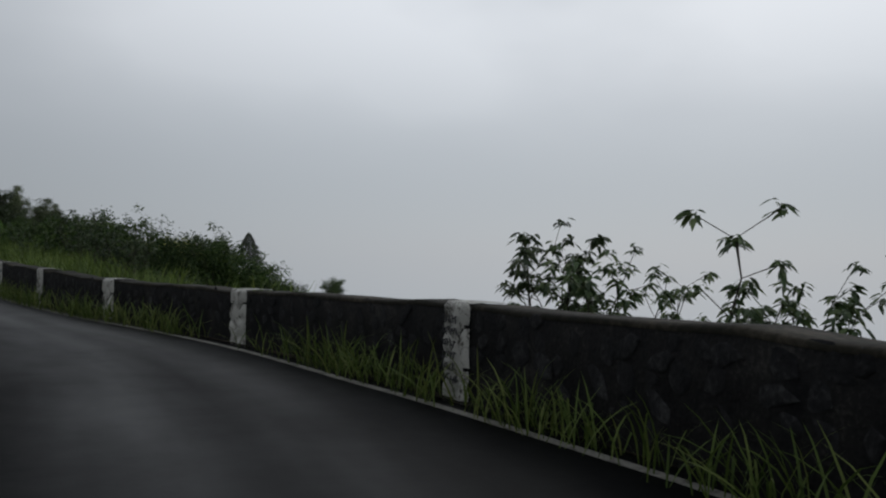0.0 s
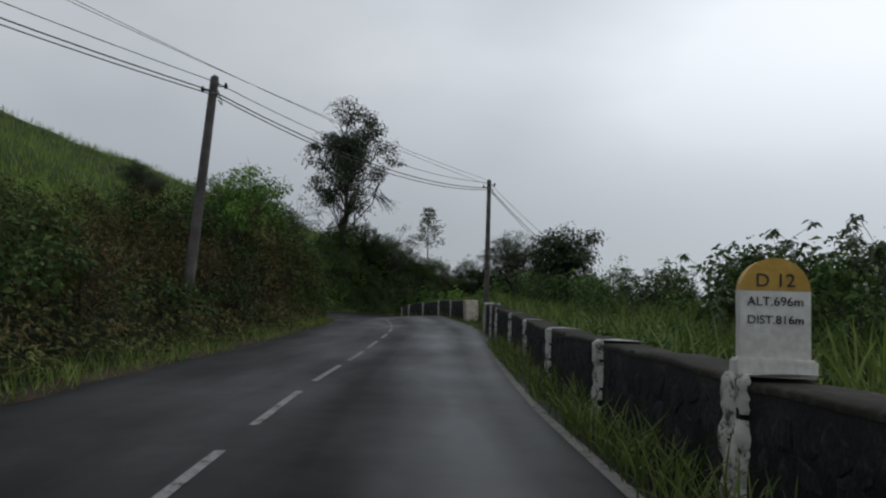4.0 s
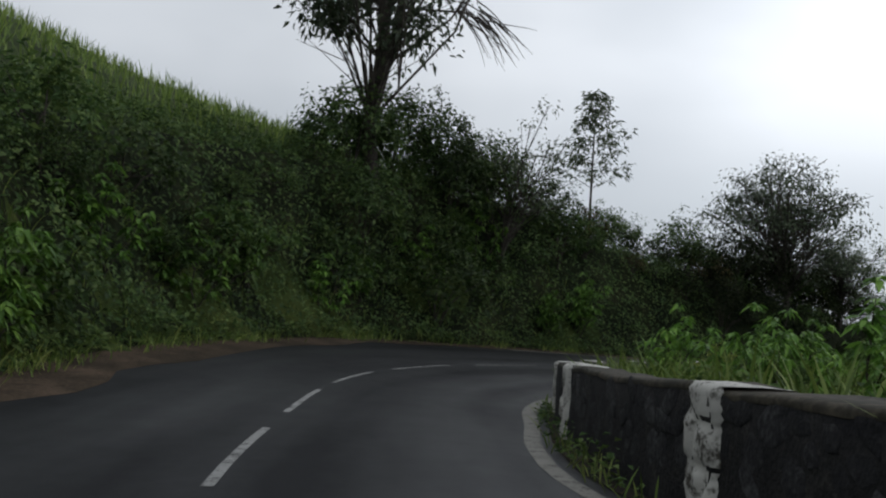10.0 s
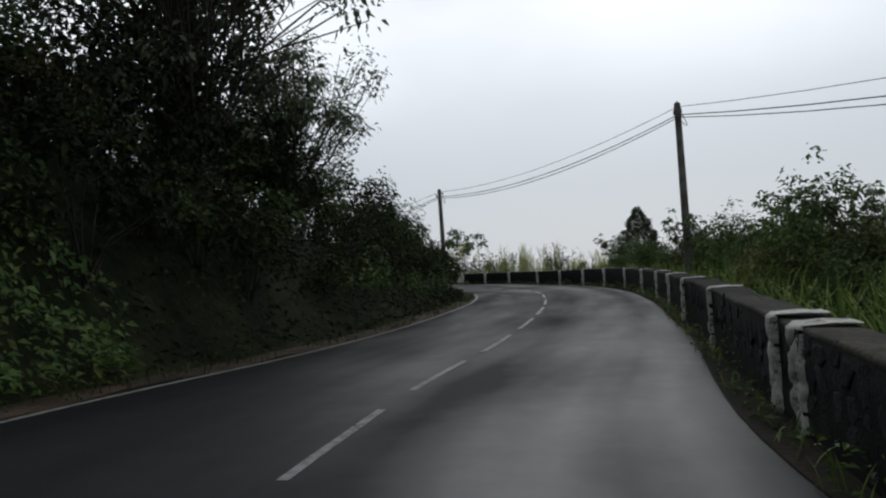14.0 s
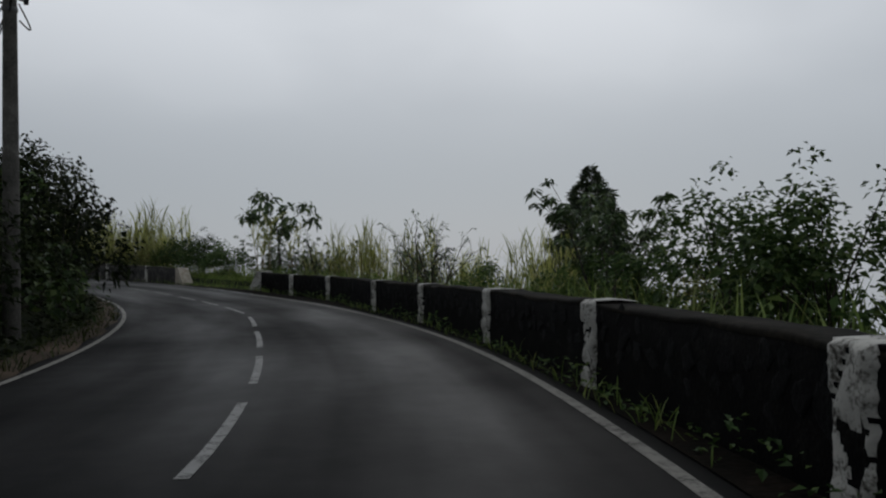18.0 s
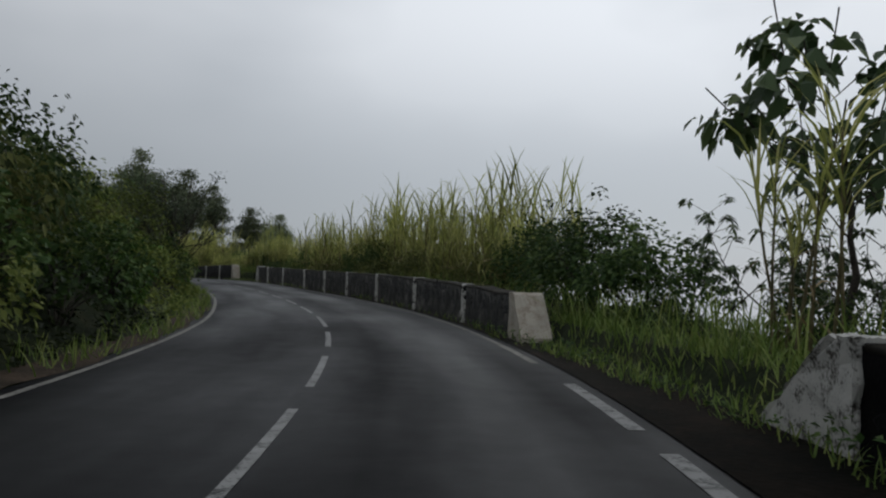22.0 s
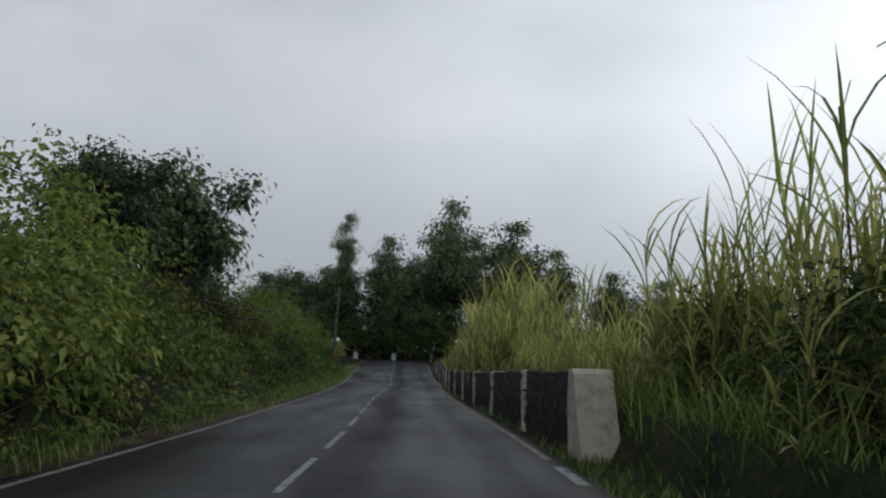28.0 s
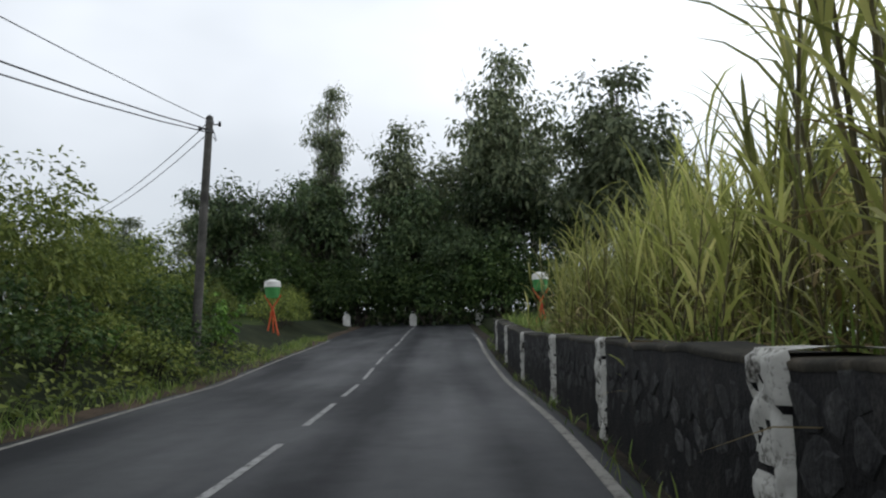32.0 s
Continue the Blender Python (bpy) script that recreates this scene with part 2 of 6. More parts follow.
M_MORTAR = mottled("black_mortar", [(0.3, (0.006, 0.006, 0.007)), (0.58, (0.016, 0.0155, 0.015)), (0.8, (0.045, 0.043, 0.039))], 2.8, 34.0, 0.95, 0.15, 0.6, 0.02, light_tone=LIGHT_TONE)
M_PALEMORTAR = mottled("pale_mortar", [(0.3, (0.020, 0.020, 0.019)), (0.55, (0.060, 0.058, 0.053)), (0.75, (0.15, 0.145, 0.13))], 2.2, 30.0, 0.95, 0.15, 0.6, 0.02)
M_COPING = mottled("mossy_coping", [(0.3, (0.009, 0.009, 0.006)), (0.52, (0.022, 0.020, 0.014)), (0.78, (0.075, 0.063, 0.047))], 1.3, 16.0, 0.9, 0.2, 0.4, 0.01, light_tone=LIGHT_TONE)
M_SOIL = mottled("mossy_earth", [(0.3, (0.007, 0.009, 0.005)), (0.5, (0.014, 0.020, 0.008)), (0.72, (0.034, 0.036, 0.017))], 0.7, 9.0, 0.95, 0.1, 0.6, 0.05)
M_VERGE = mottled("verge_earth", [(0.3, (0.009, 0.010, 0.007)), (0.5, (0.019, 0.016, 0.011)), (0.72, (0.048, 0.034, 0.025))], 1.3, 18.0, 0.95, 0.15, 0.7, 0.03, light_tone=LIGHT_TONE)
M_LITTER = mottled("red_brown_litter", [(0.3, (0.020, 0.016, 0.010)), (0.5, (0.050, 0.036, 0.024)), (0.72, (0.095, 0.066, 0.046))], 1.3, 18.0, 0.95, 0.15, 0.7, 0.03)
M_BARK = mottled("bark", [(0.3, (0.028, 0.025, 0.022)), (0.6, (0.07, 0.06, 0.05)), (0.8, (0.13, 0.115, 0.10))], 3.0, 28.0, 0.9, 0.15, 0.7, 0.02)
M_PALEBARK = mottled("pale_bark", [(0.3, (0.10, 0.095, 0.085)), (0.6, (0.26, 0.24, 0.21)), (0.8, (0.40, 0.38, 0.34))], 2.0, 16.0, 0.85, 0.15, 0.4, 0.01)
M_POLE = mottled("grey_pole_wood", [(0.3, (0.05, 0.048, 0.044)), (0.6, (0.11, 0.105, 0.095)), (0.8, (0.18, 0.17, 0.155))], 2.5, 40.0, 0.9, 0.15, 0.5, 0.01)
M_METAL = mottled("dull_steel", [(0.3, (0.06, 0.06, 0.06)), (0.7, (0.16, 0.16, 0.16))], 8.0, 60.0, 0.6, 0.4, 0.1, 0.002)
M_CABLE = mottled("black_cable", [(0.3, (0.012, 0.012, 0.013)), (0.7, (0.03, 0.03, 0.03))], 5.0, 40.0, 0.7, 0.3, 0.1, 0.002)
M_LEAF = leafy("bank_leaves", (0.016, 0.031, 0.010), (0.044, 0.080, 0.022), (0.105, 0.145, 0.042), 0.6, 0.25, 0.2)
M_LEAF2 = leafy("shrub_leaves", (0.017, 0.034, 0.011), (0.047, 0.086, 0.024), (0.115, 0.16, 0.046), 0.6, 0.25, 0.2)
M_DRYLEAF = leafy("brown_creeper", (0.028, 0.024, 0.012), (0.070, 0.060, 0.025), (0.15, 0.115, 0.045), 0.7, 0.2, 0.2)
M_OLIVE = leafy("olive_leaves", (0.026, 0.034, 0.012), (0.078, 0.092, 0.028), (0.18, 0.185, 0.062), 0.65, 0.25, 0.2)
# shaded copy of the bank leaves: the shade is put into the colour
M_SHADELEAF = leafy("shaded_bush_leaves", (0.006, 0.009, 0.004), (0.016, 0.024, 0.009), (0.045, 0.057, 0.020), 0.65, 0.2, 0.1)
M_HEDGE = leafy("hedge_leaves", (0.044, 0.064, 0.015), (0.125, 0.162, 0.036), (0.25, 0.28, 0.07), 0.6, 0.3, 0.22)
M_TREE = leafy("tree_leaves", (0.026, 0.040, 0.021), (0.062, 0.088, 0.045), (0.13, 0.155, 0.085))
# grey-green made paler: haze over the far trees is put into the colour
M_GUM = leafy("hazed_grey_green_leaves", (0.062, 0.080, 0.046), (0.140, 0.170, 0.094), (0.24, 0.265, 0.145), 0.6, 0.3, 0.2)
M_FRESH = leafy("fresh_leaves", (0.034, 0.075, 0.014), (0.085, 0.18, 0.028), (0.19, 0.32, 0.055))
M_BROAD = leafy("broad_leaves", (0.022, 0.038, 0.018), (0.056, 0.090, 0.036), (0.13, 0.165, 0.07))
M_GRASS = leafy("grass_blades", (0.050, 0.085, 0.018), (0.125, 0.185, 0.040), (0.25, 0.28, 0.085), 0.6, 0.3, 0.22)
# shaded copy of the grass blades for the dim stretch of bank
M_SHADEGRASS = leafy("shaded_grass_blades", (0.012, 0.019, 0.006), (0.032, 0.044, 0.012), (0.075, 0.085, 0.028), 0.65, 0.25, 0.15)
M_FIELD = leafy("field_grass", (0.050, 0.082, 0.018), (0.110, 0.165, 0.036), (0.19, 0.24, 0.06), 0.6, 0.3, 0.22)
M_CANE = leafy("cane_leaves", (0.12, 0.14, 0.04), (0.30, 0.32, 0.09), (0.54, 0.50, 0.20), 0.55, 0.5, 0.3)
M_DRYCANE = leafy("dry_cane_leaves", (0.09, 0.068, 0.034), (0.22, 0.165, 0.08), (0.38, 0.30, 0.16), 0.7, 0.3, 0.2)
M_STALK = mottled("cane_stalk", [(0.3, (0.05, 0.045, 0.02)), (0.6, (0.13, 0.11, 0.05)), (0.8, (0.22, 0.18, 0.09))], 2.0, 12.0, 0.7, 0.3, 0.3, 0.01)
M_FIELDSOIL = mottled("field_ground", [(0.3, (0.018, 0.028, 0.008)), (0.5, (0.034, 0.052, 0.013)), (0.72, (0.06, 0.075, 0.02))], 0.5, 8.0, 0.95, 0.1, 0.6, 0.05)

# ---- plan of the road ----
# plan points of the centre line, 9 m apart
ROUTE = [(1.9, -19.7), (0.3, -10.9), (-1.3, -2.0), (-4.5, 6.3), (-9.8, 13.5), (-15.1, 20.8), (-20.3, 28.1), (-25.4, 35.6), (-30.4, 43.1), (-35.9, 50.2), (-41.8, 57.0), (-48.4, 63.1), (-53.8, 70.2), (-55.8, 78.9), (-54.3, 87.7), (-50.9, 96.1), (-47.9, 104.6), (-45.5, 113.2), (-44.1, 122.1), (-44.2, 131.1), (-45.5, 140.0), (-47.8, 148.7), (-51.1, 157.1), (-55.3, 165.0), (-60.0, 172.7), (-65.1, 180.1), (-70.4, 187.4), (-76.2, 194.3), (-82.0, 201.1), (-88.0, 207.9), (-93.9, 214.6), (-99.7, 221.5), (-105.5, 228.4), (-111.5, 235.1), (-117.5, 241.8), (-123.4, 248.6), (-129.4, 255.3), (-135.3, 262.1), (-141.3, 268.8), (-147.2, 275.6)]
LEVEL = [(-60, -0.1), (9, -0.14), (21, -0.07), (33, 0.19), (45, 0.43), (57, 0.82), (69, 1.08), (93, 1.07), (105, 0.92), (129, 0.65), (153, 0.40), (165, 0.33), (177, 0.41), (201, 0.58), (225, 0.80), (249, 0.72), (261, 0.77), (280, 1.0), (300, 1.9), (330, 3.2), (400, 4.5)]
# distances from the centre line, right positive, along the road
EDGE_LEFT = [(-60, -2.65), (70, -2.6), (80, -2.9), (88, -3.2), (96, -3.38), (104, -3.22), (112, -3.12), (120, -3.05), (145, -2.9), (165, -2.75), (200, -2.5), (256, -2.7), (275, -3.2), (330, -3.6)]
LINE_RIGHT = [(-60, 4.3), (0, 4.85), (3.3, 4.62), (5, 4.30), (8, 3.82), (16, 3.22), (25, 2.87), (34, 2.85), (48, 3.1), (60, 3.15), (66, 2.95), (72, 2.78), (76, 2.75), (80, 2.58), (82, 2.68), (84, 2.92), (88, 3.12), (95, 3.35), (104, 3.35), (112, 3.0), (120, 2.68), (160, 2.68), (176, 2.76), (188, 2.83), (194, 2.77), (203, 2.72), (212, 2.74), (224, 3.0), (240, 3.04), (250, 3.1), (258, 2.98), (266, 2.93), (272, 3.05), (285, 3.2), (300, 3.35), (330, 3.4)]
WALL_FACE = [(-60, 5.4), (0, 5.1), (4, 4.7), (7, 4.35), (11, 3.9), (16, 3.53), (20, 3.32), (25, 3.2), (34, 3.3), (44, 3.45), (49, 3.34), (53, 3.32), (56, 3.45), (63, 3.43), (66, 3.27), (71, 3.19), (75, 3.0), (78.5, 2.95), (83, 3.12), (86, 3.4), (90, 3.6), (95, 3.7), (110, 3.66), (114.6, 3.3), (119, 3.13), (137, 3.25), (141, 3.08), (145, 3.06), (150, 3.12), (154, 3.2), (157, 3.48), (160, 3.74), (164.5, 3.8), (168.5, 3.95), (173, 3.6), (177.4, 3.24), (182, 3.2), (193, 3.2), (206, 3.14), (214, 3.2), (221, 3.32), (230.4, 3.42), (252, 3.45), (256, 3.38), (261, 3.27), (265, 3.22), (270, 3.36), (285, 3.62), (300, 3.9), (330, 3.95)]
WALL_TOP = [(-60, 0.84), (4, 0.86), (8, 0.81), (11, 0.73), (16, 0.71), (20.5, 0.80), (38, 0.81), (47, 0.96), (55, 0.99), (63, 0.90), (67, 0.80), (78, 0.74), (90, 0.75), (114, 0.78), (122, 0.74), (141, 0.80), (150, 0.75), (165, 0.74), (177, 0.77), (182, 0.86), (187, 0.91), (193, 0.95), (206, 0.97), (222, 1.03), (230, 1.15), (236, 1.15), (241, 1.10), (252, 1.07), (262, 1.04), (272, 0.99), (300, 0.96), (330, 0.96)]


# crossfall of the road in the sharp bend, metres up per metre to the left
TILT = [(54, 0.0), (62, -0.04), (69, -0.085), (76, -0.075), (81, -0.01), (88, 0.07), (95, 0.098), (104, 0.075), (114, 0.017), (120, 0.0)]


def along(table, s):
    return np.interp(s, [a for a, _ in table], [b for _, b in table])


def curve_points(ctl, per=9):
    p = np.array([(*ctl[0],)] + list(ctl) + [(*ctl[-1],)], float)
    p[0], p[-1] = 2 * p[1] - p[2], 2 * p[-2] - p[-3]
    out = []
    for i in range(1, len(p) - 2):
        for u in np.arange(per) / per:
            out.append(0.5 * (2 * p[i] + (p[i + 1] - p[i - 1]) * u + (2 * p[i - 1] - 5 * p[i] + 4 * p[i + 1] - p[i + 2]) * u * u + (3 * p[i] - p[i - 1] - 3 * p[i + 1] + p[i + 2]) * u ** 3))
    out.append(p[-2])
    return np.array(out)


CL = curve_points(ROUTE)
CS = np.r_[0, np.cumsum(np.linalg.norm(np.diff(CL, axis=0), axis=1))] - 17.85
CT = np.gradient(CL, axis=0)
CT /= np.linalg.norm(CT, axis=1)[:, None]
S_FIRST, S_LAST = CS[0], CS[-1]


def surface(s, e):
    """Height of the road, carried on sideways."""
    return along(LEVEL, s) + along(TILT, s) * (0.2 - np.clip(e, -6, 4.5)) + 0 * np.asarray(e)


def at(s, e, h=0.0):
    """World place at s metres along the road, e metres right of its centre, h over the road."""
    s = np.asarray(s, float)
    tx, ty = np.interp(s, CS, CT[:, 0]), np.interp(s, CS, CT[:, 1])
    return np.stack([np.interp(s, CS, CL[:, 0]) + e * ty, np.interp(s, CS, CL[:, 1]) - e * tx, surface(s, e) + h], -1)


def yaw(s):
    """Turn about z, in radians, that lays the x axis along the road."""
    return math.atan2(np.interp(s, CS, CT[:, 1]), np.interp(s, CS, CT[:, 0]))


def nearest(xy):
    """s and e of places, by the nearest point of the centre line."""
    s, e = np.empty(len(xy)), np.empty(len(xy))
    for a in range(0, len(xy), 4000):
        q = xy[a:a + 4000]
        k = ((q[:, None, :] - CL[None]) ** 2).sum(2).argmin(1)
        v = q - CL[k]
        s[a:a + 4000] = CS[k] + (v * CT[k]).sum(1)
        e[a:a + 4000] = v[:, 0] * CT[k, 1] - v[:, 1] * CT[k, 0]
        far = (k == 0) | (k == len(CL) - 1)
        e[a:a + 4000] = np.where(far, np.sign(e[a:a + 4000]) * np.maximum(np.abs(e[a:a + 4000]), 0), e[a:a + 4000])
    return s, e


BANK_H = [(-60, 1.5), (20, 1.5), (40, 1.95), (50, 2.5), (60, 2.6), (72, 2.9), (84, 3.6), (92, 4.5), (98, 5.2), (108, 4.2), (118, 2.8), (128, 1.8), (140, 1.5), (170, 1.3), (200, 1.8), (225, 2.1), (260, 2.0), (300, 0.8), (330, 0.6)]
BANK_W = [(-60, 3.5), (40, 3.2), (60, 2.8), (84, 2.6), (110, 2.4), (130, 2.5), (200, 2.6), (330, 3.0)]
HILL = [(-60, 0.19), (25, 0.15), (40, 0.135), (50, 0.16), (60, 0.25), (80, 0.43), (94, 0.40), (106, 0.25), (118, 0.08), (135, 0.02), (330, 0.02)]
BENCH = [(-60, 0.2), (10, 0.3), (30, 3.0), (45, 7.0), (80, 9.0), (100, 5.0), (118, 3.0), (135, 2.2), (165, 2.0), (180, 4.0), (240, 7.0), (330, 12.0)]
FALL = [(-60, 0.4), (20, 0.38), (40, 0.40), (80, 0.32), (110, 0.5), (140, 0.7), (170, 0.6), (200, 0.45), (260, 0.25), (330, 0.1)]


def smooth(x):
    x = np.clip(x, 0, 1)
    return x * x * (3 - 2 * x)


def ripple(x, y, f):
    return np.sin(x * f + 1.3 * np.sin(y * f * 0.7)) * np.cos(y * f * 1.1 + np.sin(x * f * 0.6 + 2))


def terrain(xy):
    """Height of the ground."""
    s, e = nearest(xy)
    road = surface(s, e)
    u = along(EDGE_LEFT, s) - 0.5 - e
    w = along(BANK_W, s)
    rough = 0.12 * ripple(xy[:, 0], xy[:, 1], 0.9) + 0.25 * ripple(xy[:, 0] + 40, xy[:, 1], 0.23)
    up = np.clip(u - w, 0, None)
    left = along(BANK_H, s) * smooth(u / w) + along(HILL, s) * (np.clip(up, 0, 34) + 4 * (1 - np.exp(-np.clip(up - 34, 0, None) / 4))) - 0.10 * np.clip(up - 60, 0, 3000) + rough * smooth((u - 1) / 4)
    v = e - along(WALL_FACE, s) - 0.42
    drop = np.clip(v - along(BENCH, s), 0, None)
    right = (along(WALL_TOP, s) - 0.42) * smooth((v + 0.1) / 0.35) - along(FALL, s) * drop - 0.004 * np.minimum(drop, 60) ** 2 - 0.5 * np.clip(drop - 60, 0, None) + rough * smooth((v - 1) / 5)
    z = road - 0.08 + np.where(u > 0, left, 0) + np.where(v > -0.1, right, 0)
    return np.maximum(z, -800.0)


def part(name, data, material, parent=None, label=""):
    """One mesh object, from a bmesh or a mesh, under a thing or a part."""
    me = data
    if isinstance(data, bmesh.types.BMesh):
        me = bpy.data.meshes.new(name)
        data.to_mesh(me)
        data.free()
    if material is not None and not me.materials:
        me.materials.append(material)
    ob = new(name, me)
    if parent is not None:
        ob.parent = parent
    return tagged(ob, label)


def mesh_of(name, verts, faces, uv=None, flat=True):
    """A mesh from an array of places and an array of faces that all have as many corners."""
    verts, faces = np.asarray(verts, np.float32).reshape(-1, 3), np.asarray(faces, np.int32)
    me = bpy.data.meshes.new(name)
    k = faces.shape[1]
    me.vertices.add(len(verts))
    me.vertices.foreach_set("co", verts.ravel())
    me.loops.add(faces.size)
    me.loops.foreach_set("vertex_index", faces.ravel())
    me.polygons.add(len(faces))
    me.polygons.foreach_set("loop_start", np.arange(0, faces.size, k, dtype=np.int32))
    if uv is not None:
        me.uv_layers.new(name="UVMap").data.foreach_set("uv", np.asarray(uv, np.float32)[faces.ravel()].ravel())
    me.polygons.foreach_set("use_smooth", np.full(len(faces), not flat))
    me.update(calc_edges=True)
    me.validate()
    return me


def sheet(name, grid, uv=None, flat=False):
    """A mesh from a grid of places, rows x columns x 3."""
    r, c, _ = grid.shape
    i = np.arange(r * c).reshape(r, c)
    f = np.stack([i[:-1, :-1], i[1:, :-1], i[1:, 1:], i[:-1, 1:]], -1).reshape(-1, 4)
    return mesh_of(name, grid.reshape(-1, 3), f, None if uv is None else uv.reshape(-1, 2), flat)


def strip(name, s, lo, hi, h, cols=2):
    """A ribbon along the road from lo to hi metres beside the centre, facing up."""
    k = np.linspace(0, 1, cols)
    e = np.asarray(hi)[:, None] + (np.asarray(lo) - np.asarray(hi))[:, None] * k
    ss = np.repeat(np.asarray(s)[:, None], cols, 1)
    return sheet(name, at(ss, e, np.broadcast_to(h, e.shape)), np.stack([e, ss], -1))


# ---- the ground and the road ----
THICK = 0.42


def build_ground():
    def axis(lo, hi, step):
        mid = np.arange(lo, hi + step, step)
        far = np.cumsum(step * 1.45 ** np.arange(1, 19))
        far = far[far < 4300]
        return np.r_[(lo - far)[::-1], mid, hi + far]
    x, y = axis(-180, 30, 1.35), axis(-35, 310, 1.35)
    gx, gy = np.meshgrid(x, y, indexing="ij")
    z = terrain(np.stack([gx, gy], -1).reshape(-1, 2)).reshape(gx.shape)
    sa, ea = nearest(np.stack([gx, gy], -1).reshape(-1, 2))
    near = np.minimum(np.abs(along(EDGE_LEFT, sa) - 0.5 - ea), np.abs(ea - along(WALL_FACE, sa) - THICK))
    mid = (ea > along(EDGE_LEFT, sa) - 0.6) & (ea < along(WALL_FACE, sa) + THICK)
    z -= np.where(mid, 0.35, 0.35 * np.clip(1 - near / 1.6, 0, 1)).reshape(z.shape)
    g = part("ground", sheet("ground", np.stack([gx, gy, z], -1)), M_FIELDSOIL)
    tagged(g, "green overgrown hillside falling away from the road", "ground", kind="structure")


def build_road():
    s = np.arange(S_FIRST, S_LAST, 1.0)
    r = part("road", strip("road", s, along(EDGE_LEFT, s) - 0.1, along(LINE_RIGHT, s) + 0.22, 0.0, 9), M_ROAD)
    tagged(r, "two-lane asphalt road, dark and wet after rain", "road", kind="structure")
    k = part("verge_right", strip("verge_right", s, along(LINE_RIGHT, s) + 0.2, along(WALL_FACE, s) + 0.1, 0.012, 4), M_VERGE)
    tagged(k, "narrow strip of dark earth at the foot of the wall", "verge", kind="structure")
    wid = 0.1 + 0.12 * np.sin(s * 0.7)
    lift = np.array([0.004, 0.022, 0.035])
    e = along(EDGE_LEFT, s)
    k = part("verge_left", strip("verge_left", s, e - 0.5 - wid, e + 0.10 * np.sin(s * 1.9) - 0.05 + (0.75 + 0.2 * np.sin(s * 1.3)) * np.exp(-((s - 87) / 7.5) ** 2), lift, 3), M_LITTER)
    tagged(k, "reddish earth and leaf litter along the road edge", "verge", kind="structure")
    for name, side, label in (("bank_left", -1, "steep earth bank under creepers"), ("bank_right", 1, "grassy earth behind the parapet")):
        k = np.linspace(0, 2.6, 9)
        ss = np.repeat(s[:, None], 9, 1)
        if side < 0:
            ee = along(EDGE_LEFT, ss) - 0.45 - k[::-1][None]
        else:
            ee = along(WALL_FACE, ss) + THICK + 0.02 + k[None]
        g = at(ss, ee)
        g[..., 2] = terrain(g[..., :2].reshape(-1, 2)).reshape(ss.shape) + (0.09 if side < 0 else 0.03)
        tagged(part(name, sheet(name, g[:, ::-1]), M_SOIL), label, "bank", kind="structure")


DASH_AT = [11.9, 28.3, 49.0, 56.2, 63.9, 72.0, 79.1, 86.9, 90.7, 95.1, 99.7, 104.0, 114.9, 118.9, 123.3, 138.1, 145.7, 158.9, 167.0, 175.5, 179.7, 194.4, 199.0, 203.5, 222.3, 231.0, 245.2, 253.9, 262.0, 272.0]


DASH_SIDE = [(36, 0.0), (42, 0.09), (50, 0.05), (60, 0.0), (72, 0.05), (79, 0.18), (83, 0.1), (90, -0.08), (100, -0.03), (106, 0.22), (109, 0.26), (113, 0.12), (120, 0.0), (130, -0.15), (134, -0.2), (139, -0.12), (145, -0.26), (149, -0.2), (154, 0.08), (160, 0.0)]


def build_marks():
    starts = []
    for a, b in zip(DASH_AT[:-1], DASH_AT[1:]):
        k = round((b - a) / 4.33)
        starts += [(a + (b - a) * i / k, (b - a) / k * 0.69) for i in range(k)]
    starts = [(11.9 - 4.33 * i, 3.0) for i in range(8, 0, -1)] + starts + [(272.0 + 4.33 * i, 3.0) for i in range(11)]
    lines = tagged(new("road_marking"), "worn white lane paint on the asphalt", "road marking", kind="structure")
    for a, length in starts:
        s = np.linspace(a, a + length, 5)
        e = along(DASH_SIDE, s)
        thin = 0.045 - 0.012 * np.exp(-((s - 96) / 12) ** 2)
        part("centre_dash", strip("centre_dash", s, e - thin, e + thin, 0.005), M_LINE, lines)
    for a, b in [(S_FIRST, 56), (62.8, 107), (134, 166.3), (173.6, 222.5), (230, 300)]:
        s = np.arange(a, b, 0.8)
        e = along(LINE_RIGHT, s)
        wide = 0.055 + 0.055 * np.exp(-((s - 89) / 9) ** 2)
        part("edge_line", strip("edge_line", s, e - wide, e + wide, 0.005), M_EDGE, lines)
    for a, b in [(57.0, 59.0), (60.0, 62.0), (166.9, 168.4), (169.2, 171.7), (224, 226.2), (227.5, 229.2), (300.8, 301.6), (302.6, 303.6)]:
        s = np.linspace(a, b, 4)
        e = along(LINE_RIGHT, s)
        part("edge_dash", strip("edge_dash", s, e - 0.07, e + 0.07, 0.005), M_LINE, lines)
    s = np.arange(101, 300, 0.8)
    e = along(EDGE_LEFT, s) + 0.12
    part("edge_line", strip("edge_line", s, e - 0.045, e + 0.045, 0.005), M_EDGE, lines)


